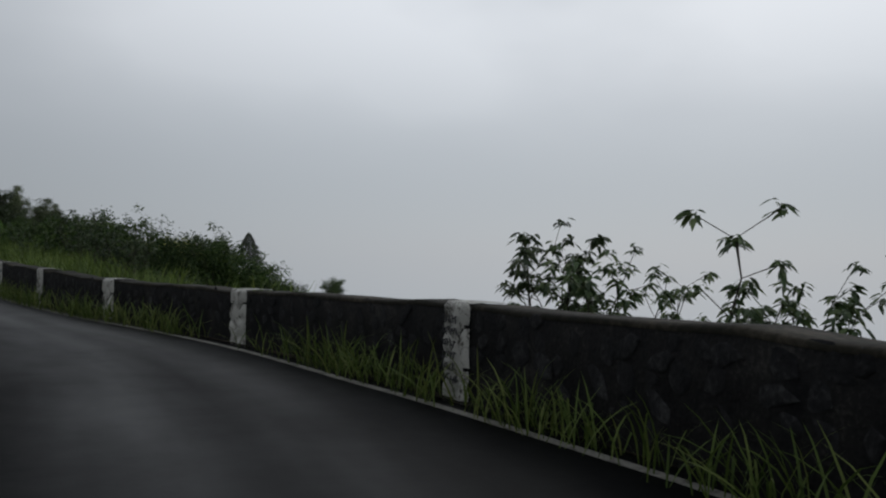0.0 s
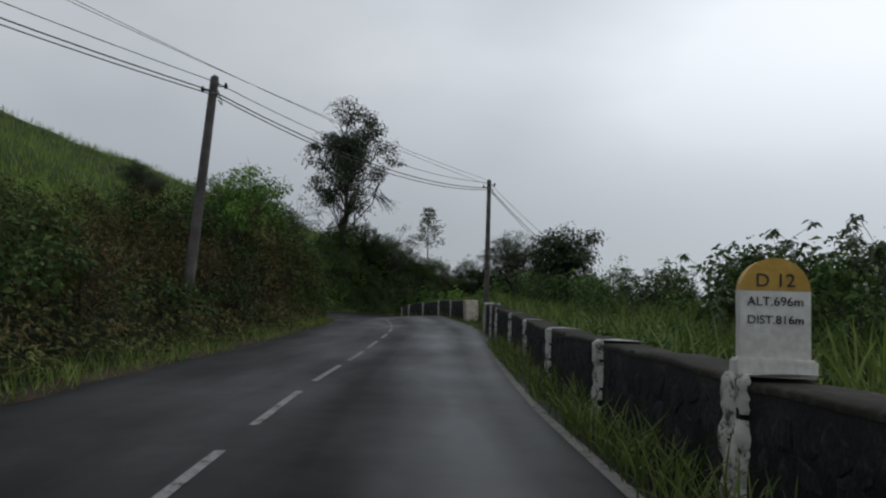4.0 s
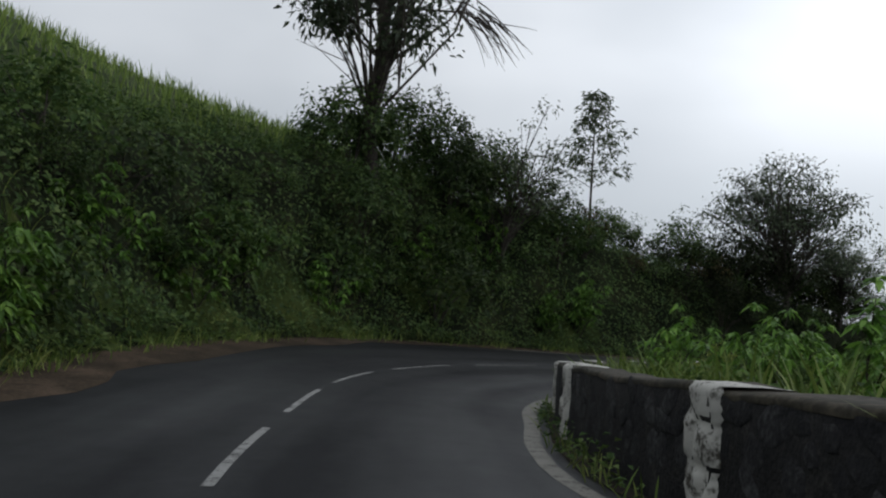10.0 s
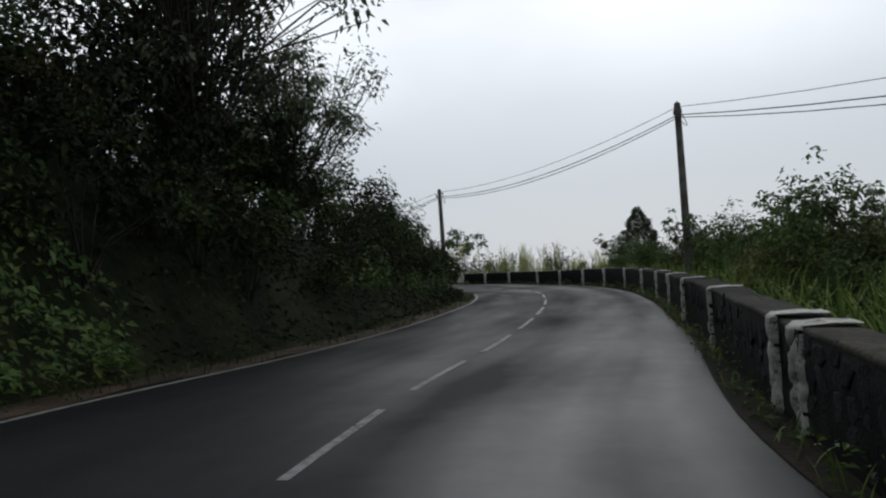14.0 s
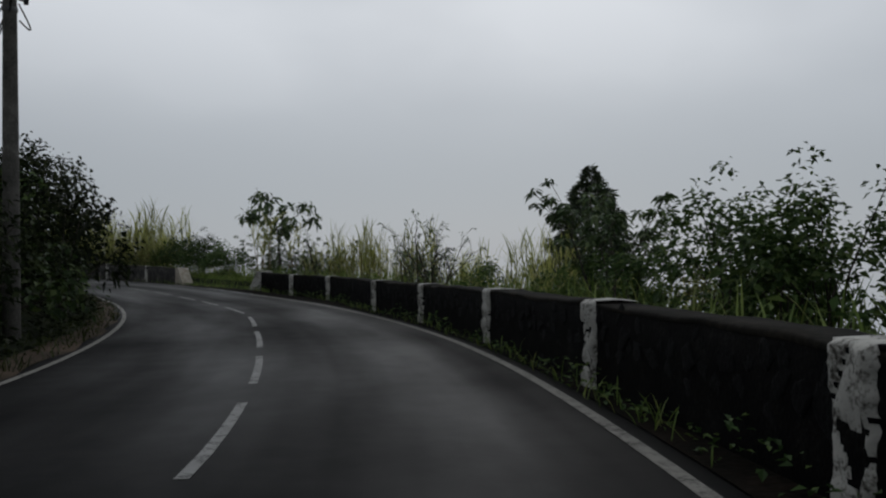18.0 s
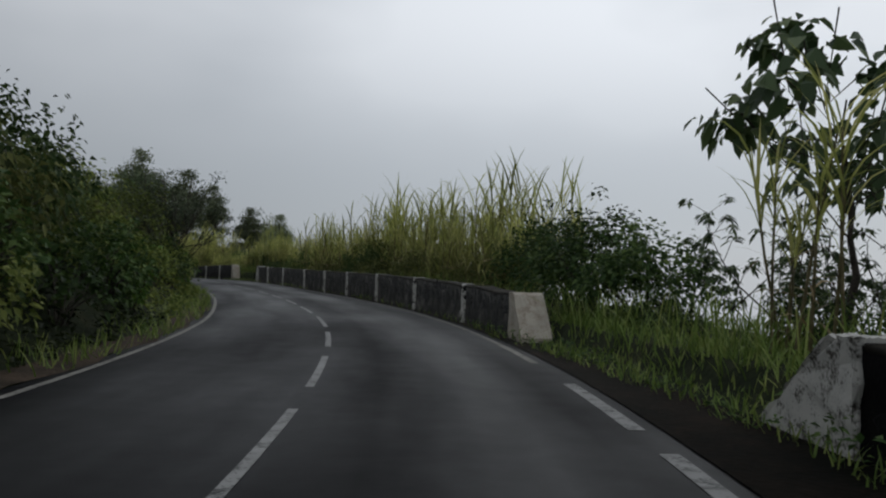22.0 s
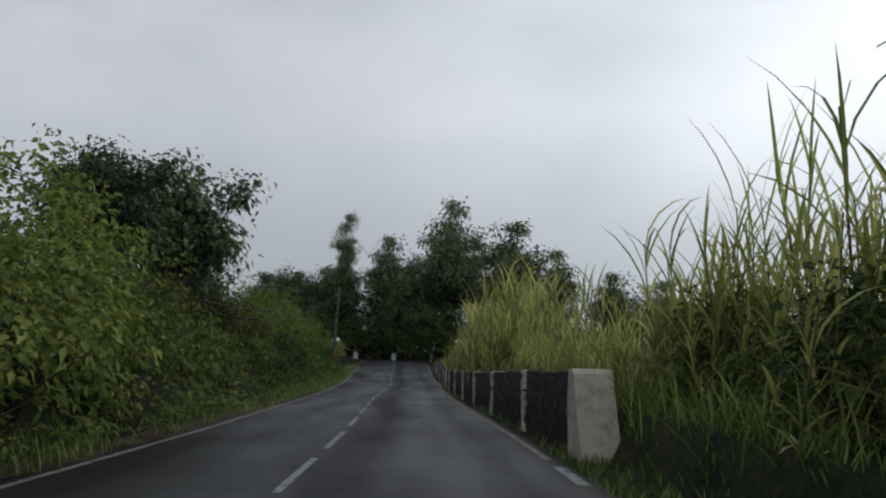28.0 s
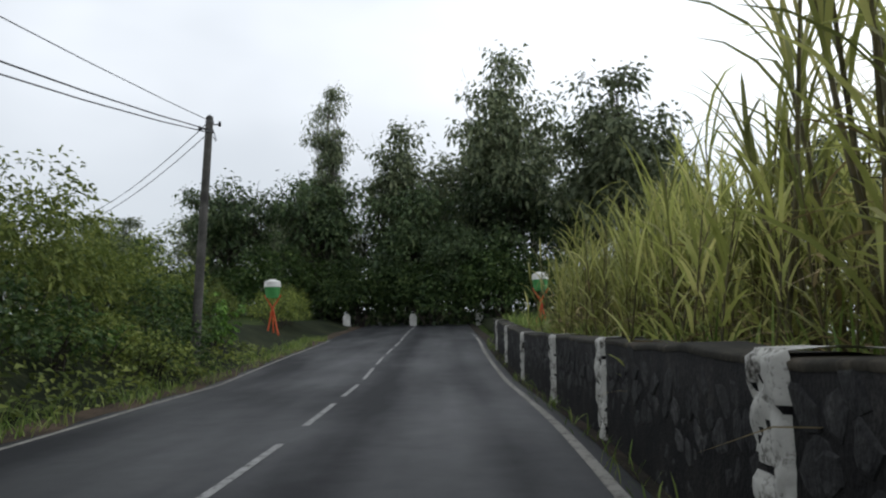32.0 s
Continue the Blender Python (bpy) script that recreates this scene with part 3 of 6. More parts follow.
def build_gaps():
    """Earth sloping up from the road's edge where the parapet is open."""
    for a, b in [(54.5, 62.6), (168.4, 177.3), (221.4, 230.3)]:
        s = np.linspace(a, b, 24)
        k = np.linspace(0, 1, 6)
        ss = np.repeat(s[:, None], 6, 1)
        e = along(WALL_FACE, ss) + 0.02 + k[None] * 0.75
        g = at(ss, e)
        rise = terrain(g[..., :2].reshape(-1, 2)).reshape(ss.shape) + 0.05
        g[..., 2] = np.where(k[None] < 0.1, surface(ss, e) + 0.015, np.maximum(rise, surface(ss, e) + 0.02))
        tagged(part("gap_slope", sheet("gap_slope", g[:, ::-1]), M_SOIL), "low grassy earth slope in an opening of the parapet", "bank", kind="structure")


build_ground()
build_road()
build_gaps()
build_marks()

# ---- the parapet walls ----
def stone_mesh(seed):
    """One rough stone, a flattened bevelled lump about 1 x 1, proud of y = 0 towards -y."""
    rng = random.Random(seed)
    bm = bmesh.new()
    rings = [(0.52, 0.0), (0.47, -0.7), (0.36, -1.0)]
    n = 7
    loops = []
    ang = [2 * math.pi * i / n + rng.uniform(-0.35, 0.35) for i in range(n)]
    rad = [rng.uniform(0.75, 1.2) for _ in range(n)]
    for r, d in rings:
        loops.append([bm.verts.new((r * q * math.cos(a), d * rng.uniform(0.8, 1.1), r * q * math.sin(a))) for a, q in zip(ang, rad)])
    for lo, hi in zip(loops[:-1], loops[1:]):
        for i in range(n):
            bm.faces.new((lo[i], lo[(i + 1) % n], hi[(i + 1) % n], hi[i]))
    bm.faces.new(loops[-1])
    me = bpy.data.meshes.new("stone")
    bm.to_mesh(me)
    bm.free()
    for pl in me.polygons:
        pl.use_smooth = True
    me.materials.append(M_STONE)
    return me


STONES = [stone_mesh(i) for i in range(9)]
STONE_COPY = {}


def stripe_mesh(seed, width, height):
    """Whitewashed stones: a skin over the face and the top of the wall, proud on the stones and sunk
    at the joints, some of which have lost their paint. x along the wall, -y to the road."""
    rng = np.random.RandomState(seed)
    cols, rows = 13, 29
    xs = np.linspace(-width / 2, width / 2, cols)
    zs = np.linspace(-0.04, height, rows)
    n = max(5, int(height / 0.17) * 2)
    mids = np.stack([np.where(np.arange(n) % 2 == 0, -0.27, 0.27) * width + rng.normal(size=n) * 0.07, (np.arange(n) // 2 + 0.5) * height / (n // 2) + rng.normal(size=n) * 0.05], 1)
    deep = rng.uniform(0.4, 1.0, n)
    gx, gz = np.meshgrid(xs, zs, indexing="ij")
    d = np.hypot(gx[..., None] - mids[:, 0], (gz[..., None] - mids[:, 1]) * 0.85)
    k = d.argmin(-1)
    two = np.sort(d, -1)
    gap = two[..., 1] - two[..., 0]
    proud = 0.012 + 0.036 * deep[k] * smooth(gap / 0.09) + rng.normal(size=gx.shape) * 0.002
    rag = 0.010 * rng.normal(size=rows)
    g = np.zeros((cols, rows + 3, 3))
    g[:, :rows, 0], g[:, :rows, 1], g[:, :rows, 2] = gx, -proud, gz
    g[0, :rows, 0] += rag
    g[-1, :rows, 0] += rag[::-1]
    g[0, :rows, 1] = g[-1, :rows, 1] = 0.02
    for j, (y, z) in enumerate(((0.01, height + 0.035), (THICK * 0.55, height + 0.042), (THICK + 0.01, height + 0.03))):
        g[:, rows + j] = np.stack([xs, np.full(cols, y), z + rng.normal(size=cols) * 0.003], 1)
    me = sheet("painted_stripe", g)
    me.materials.append(M_STRIPE)
    me.materials.append(M_MORTAR)
    lost = (gap[:-1, :-1] < 0.022) & (np.repeat(rng.uniform(size=n)[None], 1, 0)[0][k[:-1, :-1]] < 0.55)
    full = np.zeros((cols - 1, rows + 2), np.int32)
    full[:, :rows - 1] = lost
    me.polygons.foreach_set("material_index", full.ravel())
    return me


def wall_sheet(name, s, outline):
    """A closed bar along the road: outline gives (metres behind the face, height) by s, in order round the section."""
    g = np.stack([at(s, along(WALL_FACE, s) + d, h) for d, h in outline(s)] , 1)
    return sheet(name, g)


def build_wall(name, a, b, stripes, label, stone_from, stone_to, seed, stone=None, mortar=None):
    rng = random.Random(seed)
    wall = tagged(new(name), label, "parapet wall", kind="structure")
    s = np.unique(np.r_[np.arange(a, b, 0.5), b])
    top = along(WALL_TOP, s)
    wob = 0.012 * np.sin(s * 2.1) + 0.01 * np.sin(s * 5.3 + 1)
    core = wall_sheet("core", s, lambda q: [(0.0, -0.15), (-0.01, 0.25 * top), (0.008, 0.6 * top), (0.0, top + wob), (THICK, top + wob), (THICK, -0.3)])
    part("core", core, mortar or M_MORTAR, wall)
    for end in (a, b):
        g = np.array([[at(end, along(WALL_FACE, end) + d, h) for d in (0.0, THICK)] for h in (-0.15, float(along(WALL_TOP, end)))])
        part("end_face", sheet("end_face", g), M_MORTAR, wall)
    jag = 0.018 + 0.006 * np.sin(s * 3.7)
    cope = wall_sheet("coping", s, lambda q: [(-0.002, top + wob - 0.03), (-0.006, top + wob), (0.02, top + wob + jag), (THICK - 0.02, top + wob + jag), (THICK + 0.02, top + wob - 0.03)])
    part("coping", cope, M_COPING, wall, "brown weathered concrete coping with moss")
    # stones, laid in wandering courses
    spare = []
    count = 0
    q = a + 0.12
    while q < b - 0.1:
        ht = float(along(WALL_TOP, q))
        z = rng.uniform(-0.12, 0.04)
        step = rng.uniform(0.20, 0.34)
        while z < ht - 0.13:
            hgt = min(rng.uniform(0.12, 0.27), ht - z)
            wid = step * rng.uniform(0.7, 1.3)
            sq = q + rng.uniform(-0.1, 0.1)
            p = at(sq, float(along(WALL_FACE, sq)) + 0.012, z + hgt / 2)
            m = Matrix.Translation(Vector(p)) @ Euler((0, rng.uniform(-0.7, 0.7), yaw(sq) + math.pi)).to_matrix().to_4x4() @ Matrix.Diagonal((wid, rng.uniform(0.006, 0.022), hgt, 1))
            me = rng.choice(STONES)
            if stone_from <= sq <= stone_to and count < 300:
                if stone and (me, stone) not in STONE_COPY:
                    STONE_COPY[me, stone] = me.copy()
                    STONE_COPY[me, stone].materials[0] = stone
                ob = new("stone", STONE_COPY[me, stone] if stone else me)
                ob.parent = wall
                ob.matrix_basis = m
                count += 1
            else:
                spare.append((me, m))
            z += hgt * 0.97
        q += step
    if spare:
        vs, fs, n0 = [], [], 0
        cache = {}
        for me, m in spare:
            if me not in cache:
                co = np.array([v.co for v in me.vertices])
                tri = []
                for pl in me.polygons:
                    vv = list(pl.vertices)
                    tri += [(vv[0], vv[i], vv[i + 1]) for i in range(1, len(vv) - 1)]
                cache[me] = (np.c_[co, np.ones(len(co))], np.array(tri))
            co, tri = cache[me]
            vs.append((co @ np.array(m).T)[:, :3])
            fs.append(tri + n0)
            n0 += len(co)
        tagged(part("stonework", mesh_of("stonework", np.concatenate(vs), np.concatenate(fs)), stone or M_STONE, wall), kind="stuff")
    for i, (q, wid) in enumerate(stripes):
        ht = float(along(WALL_TOP, q)) + 0.005
        ob = part("painted_stripe", stripe_mesh(seed * 100 + i, wid, ht), None, wall, "flaking whitewash over rough stones")
        ob.matrix_basis = Matrix.Translation(Vector(at(q, float(along(WALL_FACE, q)) - 0.015, 0.0))) @ Euler((0, 0, yaw(q) + math.pi)).to_matrix().to_4x4()
    return wall


def build_block(s, way, parent, run=0.95, material=None, stony=0.0, flat=0.30):
    """The whitewashed end of a wall, its top sloping down to the ground. way: +1 slopes forward, -1 back."""
    bm = bmesh.new()
    ht = float(along(WALL_TOP, s)) + 0.05
    w0, w1 = -0.05, THICK + 0.06
    side = [(0.0, -0.2), (0.0, ht), (flat, ht), (flat + 0.1, ht * 0.95), (run, 0.08), (run, -0.2)]
    rows = [[bm.verts.new((x, y, z)) for x, z in side] for y in np.linspace(w0, w1, 5)]
    for p, q in zip(rows[:-1], rows[1:]):
        for i in range(len(side)):
            j = (i + 1) % len(side)
            bm.faces.new((p[i], p[j], q[j], q[i]))
    bm.faces.new(rows[0][::-1])
    bm.faces.new(rows[-1])
    bmesh.ops.subdivide_edges(bm, edges=bm.edges[:], cuts=6 if stony else 2, use_grid_fill=True)
    rng = random.Random(int(s))
    if stony:
        # rough stones showing through the whitewash
        cells = np.array([[rng.uniform(0, run), rng.uniform(w0, w1), rng.uniform(0, ht)] for _ in range(46)])
        bm.normal_update()
        moves = []
        for v in bm.verts:
            d = np.sort(np.linalg.norm(cells - np.array(v.co), axis=1))
            moves.append((v, v.normal * stony * (float(smooth((d[1] - d[0]) / 0.08)) - 0.4)))
        for v, m in moves:
            v.co += m
    for v in bm.verts:
        if abs(v.co.y - w0) < 0.01:
            v.co += Vector((0, rng.uniform(-0.02, 0.012), 0))
        v.co += Vector((rng.uniform(-0.006, 0.006), 0, rng.uniform(-0.006, 0.006)))
    bmesh.ops.bevel(bm, geom=[e for e in bm.edges if e.calc_length() > 2], offset=0.01, segments=1)
    ob = part("end_block", bm, material or M_BLOCK, parent, "cream whitewashed concrete end block with a sloping top")
    m = Matrix.Translation(Vector(at(s, float(along(WALL_FACE, s)), 0.0))) @ Euler((0, 0, yaw(s))).to_matrix().to_4x4()
    m = m @ Matrix.Diagonal((way, -1, 1, 1))
    ob.matrix_basis = m


def marked(places, width=0.36):
    rng = random.Random(int(places[0]))
    return [(q, width * rng.uniform(0.9, 1.12)) for q in places]


DARK = "low parapet of dark basalt stones with whitewashed stripes"
wall_1 = build_wall("wall_1", S_FIRST, 54.2, marked([-7.4, -2.8, 1.7, 6.5, 11.0, 15.6, 20.1, 24.6], 0.50) + marked([29.3, 33.0, 36.7, 40.4, 44.3, 48.4, 51.1], 0.33), DARK, 3, 50, 11)
build_block(54.2, 1, wall_1, 0.85, M_STRIPE, 0.045)
wall_2 = build_wall("wall_2", 62.75, 168.25, marked([66.75, 70.9, 74.5, 78.0, 82.6, 86.8, 91.3, 95.7, 100.2, 104.8, 109.3, 110.3, 114.6], 0.36) + marked([119.0, 123.8, 127.8, 132.6, 137.1, 141.0, 145.2, 149.5, 153.7, 159.9, 164.2], 0.34), DARK + " following the bend", 68, 84, 12)
build_block(62.75, -1, wall_2, 1.35, flat=0.85)
build_block(168.25, 1, wall_2, 1.4, M_STRIPE, 0.05)
wall_3 = build_wall("wall_3", 177.4, 221.2, marked([181.4, 186.8, 192.5, 197.9, 202.5, 207.3, 213.8, 218.4], 0.35), DARK + " below the tall cane", 178, 210, 13, M_GREYSTONE, M_PALEMORTAR)
build_block(177.4, -1, wall_3, 1.05)
build_block(221.2, 1, wall_3, 0.6, M_STRIPE, 0.04)
wall_4 = build_wall("wall_4", 230.45, 293, marked([235.2, 240.9, 246.2, 251.4, 256.5, 261.2, 265.3, 270.3, 274.4, 279.6, 284.6, 290.0], 0.44), "taller dark stone parapet with whitewashed stripes", 240, 278, 14, M_GREYSTONE)
build_block(230.45, -1, wall_4, 0.9)

# ---- plants ----
UP = np.array([0.0, 0.0, 1.0])


def unit(v):
    return v / (np.linalg.norm(v, axis=-1, keepdims=True) + 1e-9)


def leaf_mesh(name, base, way, length, width, rng, droop=0.15, fold=0.12, longer=0.45, face=None, loose=0.45, corners=4):
    """Leaves as creased blades; their upper sides turn towards face, more or less."""
    n = len(base)
    if face is None:
        side = unit(np.cross(way, rng.normal(size=(n, 3))))
    else:
        up = unit(face + rng.normal(size=(n, 3)) * loose)
        way = unit(way - up * (way * up).sum(1, keepdims=True) * 0.85)
        side = unit(np.cross(way, up))
    nor = np.cross(side, way)
    L, W = np.asarray(length)[:, None], np.asarray(width)[:, None]
    tip = base + way * L - UP * L * droop
    if corners == 4:
        v = [base, base + way * L * longer + side * W / 2 + nor * W * fold, tip, base + way * L * longer - side * W / 2 + nor * W * fold]
    else:
        lo, hi = base + way * L * 0.3, base + way * L * 0.68 - UP * L * droop * 0.4
        v = [base, lo + side * W * 0.45 + nor * W * fold, hi + side * W * 0.40 + nor * W * fold, tip, hi - side * W * 0.40 + nor * W * fold, lo - side * W * 0.45 + nor * W * fold]
    return mesh_of(name, np.stack(v, 1).reshape(-1, 3), np.arange(corners * n).reshape(n, corners))


def tubes(name, segs, sides=5):
    """Tapered round pieces: rows of start, end, radius at start, radius at end."""
    a = 2 * math.pi * np.arange(sides) / sides
    p0, p1 = np.array([s[0] for s in segs]), np.array([s[1] for s in segs])
    r0, r1 = np.array([s[2] for s in segs]), np.array([s[3] for s in segs])
    d = unit(p1 - p0)
    x = unit(np.cross(d, np.where(np.abs(d[:, 2:]) > 0.9, np.array([[1.0, 0, 0]]), UP[None])))
    y = np.cross(d, x)
    ring = x[:, None] * np.cos(a)[None, :, None] + y[:, None] * np.sin(a)[None, :, None]
    v = np.concatenate([p0[:, None] + ring * r0[:, None, None], p1[:, None] + ring * r1[:, None, None]], 1)
    i = np.arange(sides)
    f = np.stack([i, (i + 1) % sides, (i + 1) % sides + sides, i + sides], 1)
    faces = (f[None] + (2 * sides * np.arange(len(segs)))[:, None, None]).reshape(-1, 4)
    return mesh_of(name, v.reshape(-1, 3), faces, flat=False)


def rope(name, pts, radius, sides=5):
    """One round cable along a line of points."""
    pts = np.asarray(pts, float)
    d = unit(np.gradient(pts, axis=0))
    x = unit(np.cross(d, np.where(np.abs(d[:, 2:]) > 0.9, np.array([[1.0, 0, 0]]), UP[None])))
    y = np.cross(d, x)
    a = 2 * math.pi * np.arange(sides + 1) / sides
    return sheet(name, pts[:, None] + radius * (x[:, None] * np.cos(a)[None, :, None] + y[:, None] * np.sin(a)[None, :, None]))


def bush_leaves(rng, radii, lift, clumps, per, length, ratio=0.45, droop=0.2, fill=0.35, ragged=0.25, tuft=0.30):
    """Leaf places for a bushy crown of uneven clumps; also gives the clumps' middles."""
    d = unit(rng.normal(size=(clumps, 3)))
    d[:, 2] = np.abs(d[:, 2]) * 1.15 - 0.25
    c = d * np.array(radii) * (1 - fill * rng.uniform(size=(clumps, 1)) ** 1.5) * (1 + ragged * rng.normal(size=(clumps, 1)) * 0.5) + UP * lift
    n = clumps * per
    cc = np.repeat(c, per, 0)
    r = np.mean(radii) * tuft * np.repeat(rng.uniform(0.6, 1.3, size=clumps), per)[:, None]
    off = unit(rng.normal(size=(n, 3))) * rng.uniform(size=(n, 1)) ** 0.4
    base = cc + off * r * 1.05
    base[:, 2] = np.maximum(base[:, 2], 0.02)
    way = unit(off * 0.6 + unit(cc - UP * lift * 0.6) * 0.6 + UP * 0.15 + rng.normal(size=(n, 3)) * 0.45)
    ln = length * rng.uniform(0.6, 1.35, n)
    face = off * 0.7 + unit(cc - UP * lift * 0.4) * 0.7 + UP * 0.45
    return base, way, ln, ln * ratio * rng.uniform(0.8, 1.2, n), c, face


def thing(name, label, category, group="", kind=""):
    return tagged(new(name), label, category, group, kind)


def proto_shrub(seed, radii, lift, clumps, per, length, ratio, mat, name, label, droop=0.2, fill=0.35, tuft=0.30):
    rng = np.random.RandomState(seed)
    base, way, ln, wd, c, face = bush_leaves(rng, radii, lift, clumps, per, length, ratio, droop, fill, 0.25, tuft)
    ob = thing(name, label, "shrub", "shrubs on the slopes")
    part("foliage", leaf_mesh("foliage", base, way, ln, wd, rng, droop, face=face), mat, ob)
    segs = []
    for k in c[rng.permutation(len(c))[:9]]:
        mid = k * np.array([0.35, 0.35, 0.5]) + rng.normal(size=3) * 0.05
        segs += [(np.array([0, 0, -0.3]) + rng.normal(size=3) * 0.06, mid, 0.030, 0.020), (mid, k, 0.020, 0.008)]
    tagged(part("stem", tubes("stem", segs, 3), M_BARK, ob), kind="stuff")
    return ob


def proto_crown(seed, name, label, height, radii, clumps, per, clump, length, ratio, mat, bark, radius=0.15, droop=0.25, hollow=2.2, lobes=0.22, trunk_to=0.8, taper=0.0, corners=4):
    """A tree whose limbs reach out to uneven clumps that fill a crown of the given half sizes."""
    rng = np.random.RandomState(seed)
    radii = np.array(radii, float)
    mid = np.array([0, 0, height - radii[2]])
    d = unit(rng.normal(size=(clumps, 3)))
    a = np.arctan2(d[:, 1], d[:, 0])
    reach = rng.uniform(size=clumps) ** (1 / hollow) * (1 + lobes * np.sin(3 * a + 4 * d[:, 2] + seed) + lobes * rng.normal(size=clumps) * 0.4)
    room = np.maximum(radii - clump * 0.7, radii * 0.5)
    c = mid + d * room * reach[:, None]
    c[:, :2] *= (1 - taper * (c[:, 2] - mid[2]) / radii[2])[:, None]
    steps = 7
    segs, spine, p = [], [], np.array([0, 0, -0.4])
    for k in range(steps):
        q = np.r_[rng.normal(size=2) * 0.012 * height, height * trunk_to * (k + 1) / steps]
        r0, r1 = radius * (1 - 0.8 * k / steps), radius * (1 - 0.8 * (k + 1) / steps)
        segs.append((p, q, r0, r1))
        spine.append((q, r1))
        p = q
    low = mid[2] - radii[2]
    for k in range(clumps):
        below = [(q, r) for q, r in spine if low - 0.15 * height < q[2] < c[k, 2] - 0.12 * radii[2]] or [spine[max(0, int(low / (height * trunk_to) * steps) - 1)]]
        q, r = below[rng.randint(len(below))]
        bend = q + (c[k] - q) * rng.uniform(0.4, 0.6) + UP * 0.06 * radii[2] * rng.normal() + rng.normal(size=3) * 0.025 * height
        r = min(r * 0.45, radius * 0.22)
        segs += [(q, bend, r, r * 0.6), (bend, c[k], r * 0.6, 0.012)]
        for _ in range(2):
            segs.append((bend, c[k] + rng.normal(size=3) * clump * 0.6, r * 0.35, 0.008))
    n = clumps * per
    size = np.repeat(rng.uniform(0.6, 1.3, clumps), per)[:, None]
    flat = np.repeat(rng.uniform(0.45, 0.85, clumps), per)[:, None]
    off = unit(rng.normal(size=(n, 3))) * rng.uniform(size=(n, 1)) ** 0.42
    place = off * np.concatenate([np.ones((n, 2)), flat], 1) * (1 + 0.3 * np.sin(5 * np.arctan2(off[:, 1:2], off[:, :1]) + 9 * off[:, 2:] + size * 40))
    base = np.repeat(c, per, 0) + place * clump * size
    way = unit(off * 0.8 + rng.normal(size=(n, 3)) * 0.5 - UP * 0.05)
    out = unit(np.repeat(c - mid, per, 0))
    ln = length * rng.uniform(0.6, 1.35, n)
    ob = thing(name, label, "tree")
    part("trunk", tubes("trunk", segs[:steps], 7), bark, ob)
    tagged(part("branchwork", tubes("branchwork", segs[steps:], 4), bark, ob), kind="stuff")
    part("crown", leaf_mesh("crown", base, way, ln, ln * ratio, rng, droop, face=off * 0.7 + out * 0.4 + UP * 0.6, loose=0.5, corners=corners), mat, ob)
    return ob


def proto_tiered(seed, name, label, height, width, bare, tiers, per, length, ratio, mat, bark, radius=0.07):
    """A slender tree: one straight stem with tiers of rising side branches that carry flat leaf sprays."""
    rng = np.random.RandomState(seed)
    top = np.array([0.0, 0.0, height])
    trunk = [(-UP * 0.4, top * 0.5, radius, radius * 0.65), (top * 0.5, top, radius * 0.65, 0.01)]
    segs, spots, outs = [], [], []
    for k in range(tiers):
        f = bare + (1 - bare) * (k + 0.3) / tiers
        reach = width / 2 * (0.55 + 0.45 * math.sin(math.pi * min(1, 0.25 + k / tiers))) * (1.12 - 0.75 * k / tiers)
        for j in range(4):
            a = 2.4 * k + j * 1.57 + rng.uniform(-0.4, 0.4)
            out = np.array([math.cos(a), math.sin(a), rng.uniform(0.35, 0.75)])
            p = UP * height * f
            q = p + out * reach * rng.uniform(0.55, 1.1)
            segs.append((p, q, radius * 0.35 * (1.1 - f), 0.006))
            for u in (0.55, 0.8, 1.0):
                spots.append(p + (q - p) * u + rng.normal(size=3) * 0.06)
                outs.append(out)
    spots.append(top)
    outs.append(UP)
    spots, outs = np.array(spots), np.array(outs)
    n = len(spots) * per
    off = rng.normal(size=(n, 3)) * np.array([1, 1, 0.5])
    base = np.repeat(spots, per, 0) + off * 0.11 * width / 3
    ln = length * rng.uniform(0.6, 1.3, n)
    ob = thing(name, label, "tree")
    part("trunk", tubes("trunk", trunk, 7), bark, ob)
    tagged(part("branchwork", tubes("branchwork", segs, 4), bark, ob), kind="stuff")
    way = unit(off + np.repeat(outs, per, 0) * 0.5)
    part("crown", leaf_mesh("crown", base, way, ln, ln * ratio, rng, 0.3, face=UP + off * 0.3), mat, ob)
    return ob


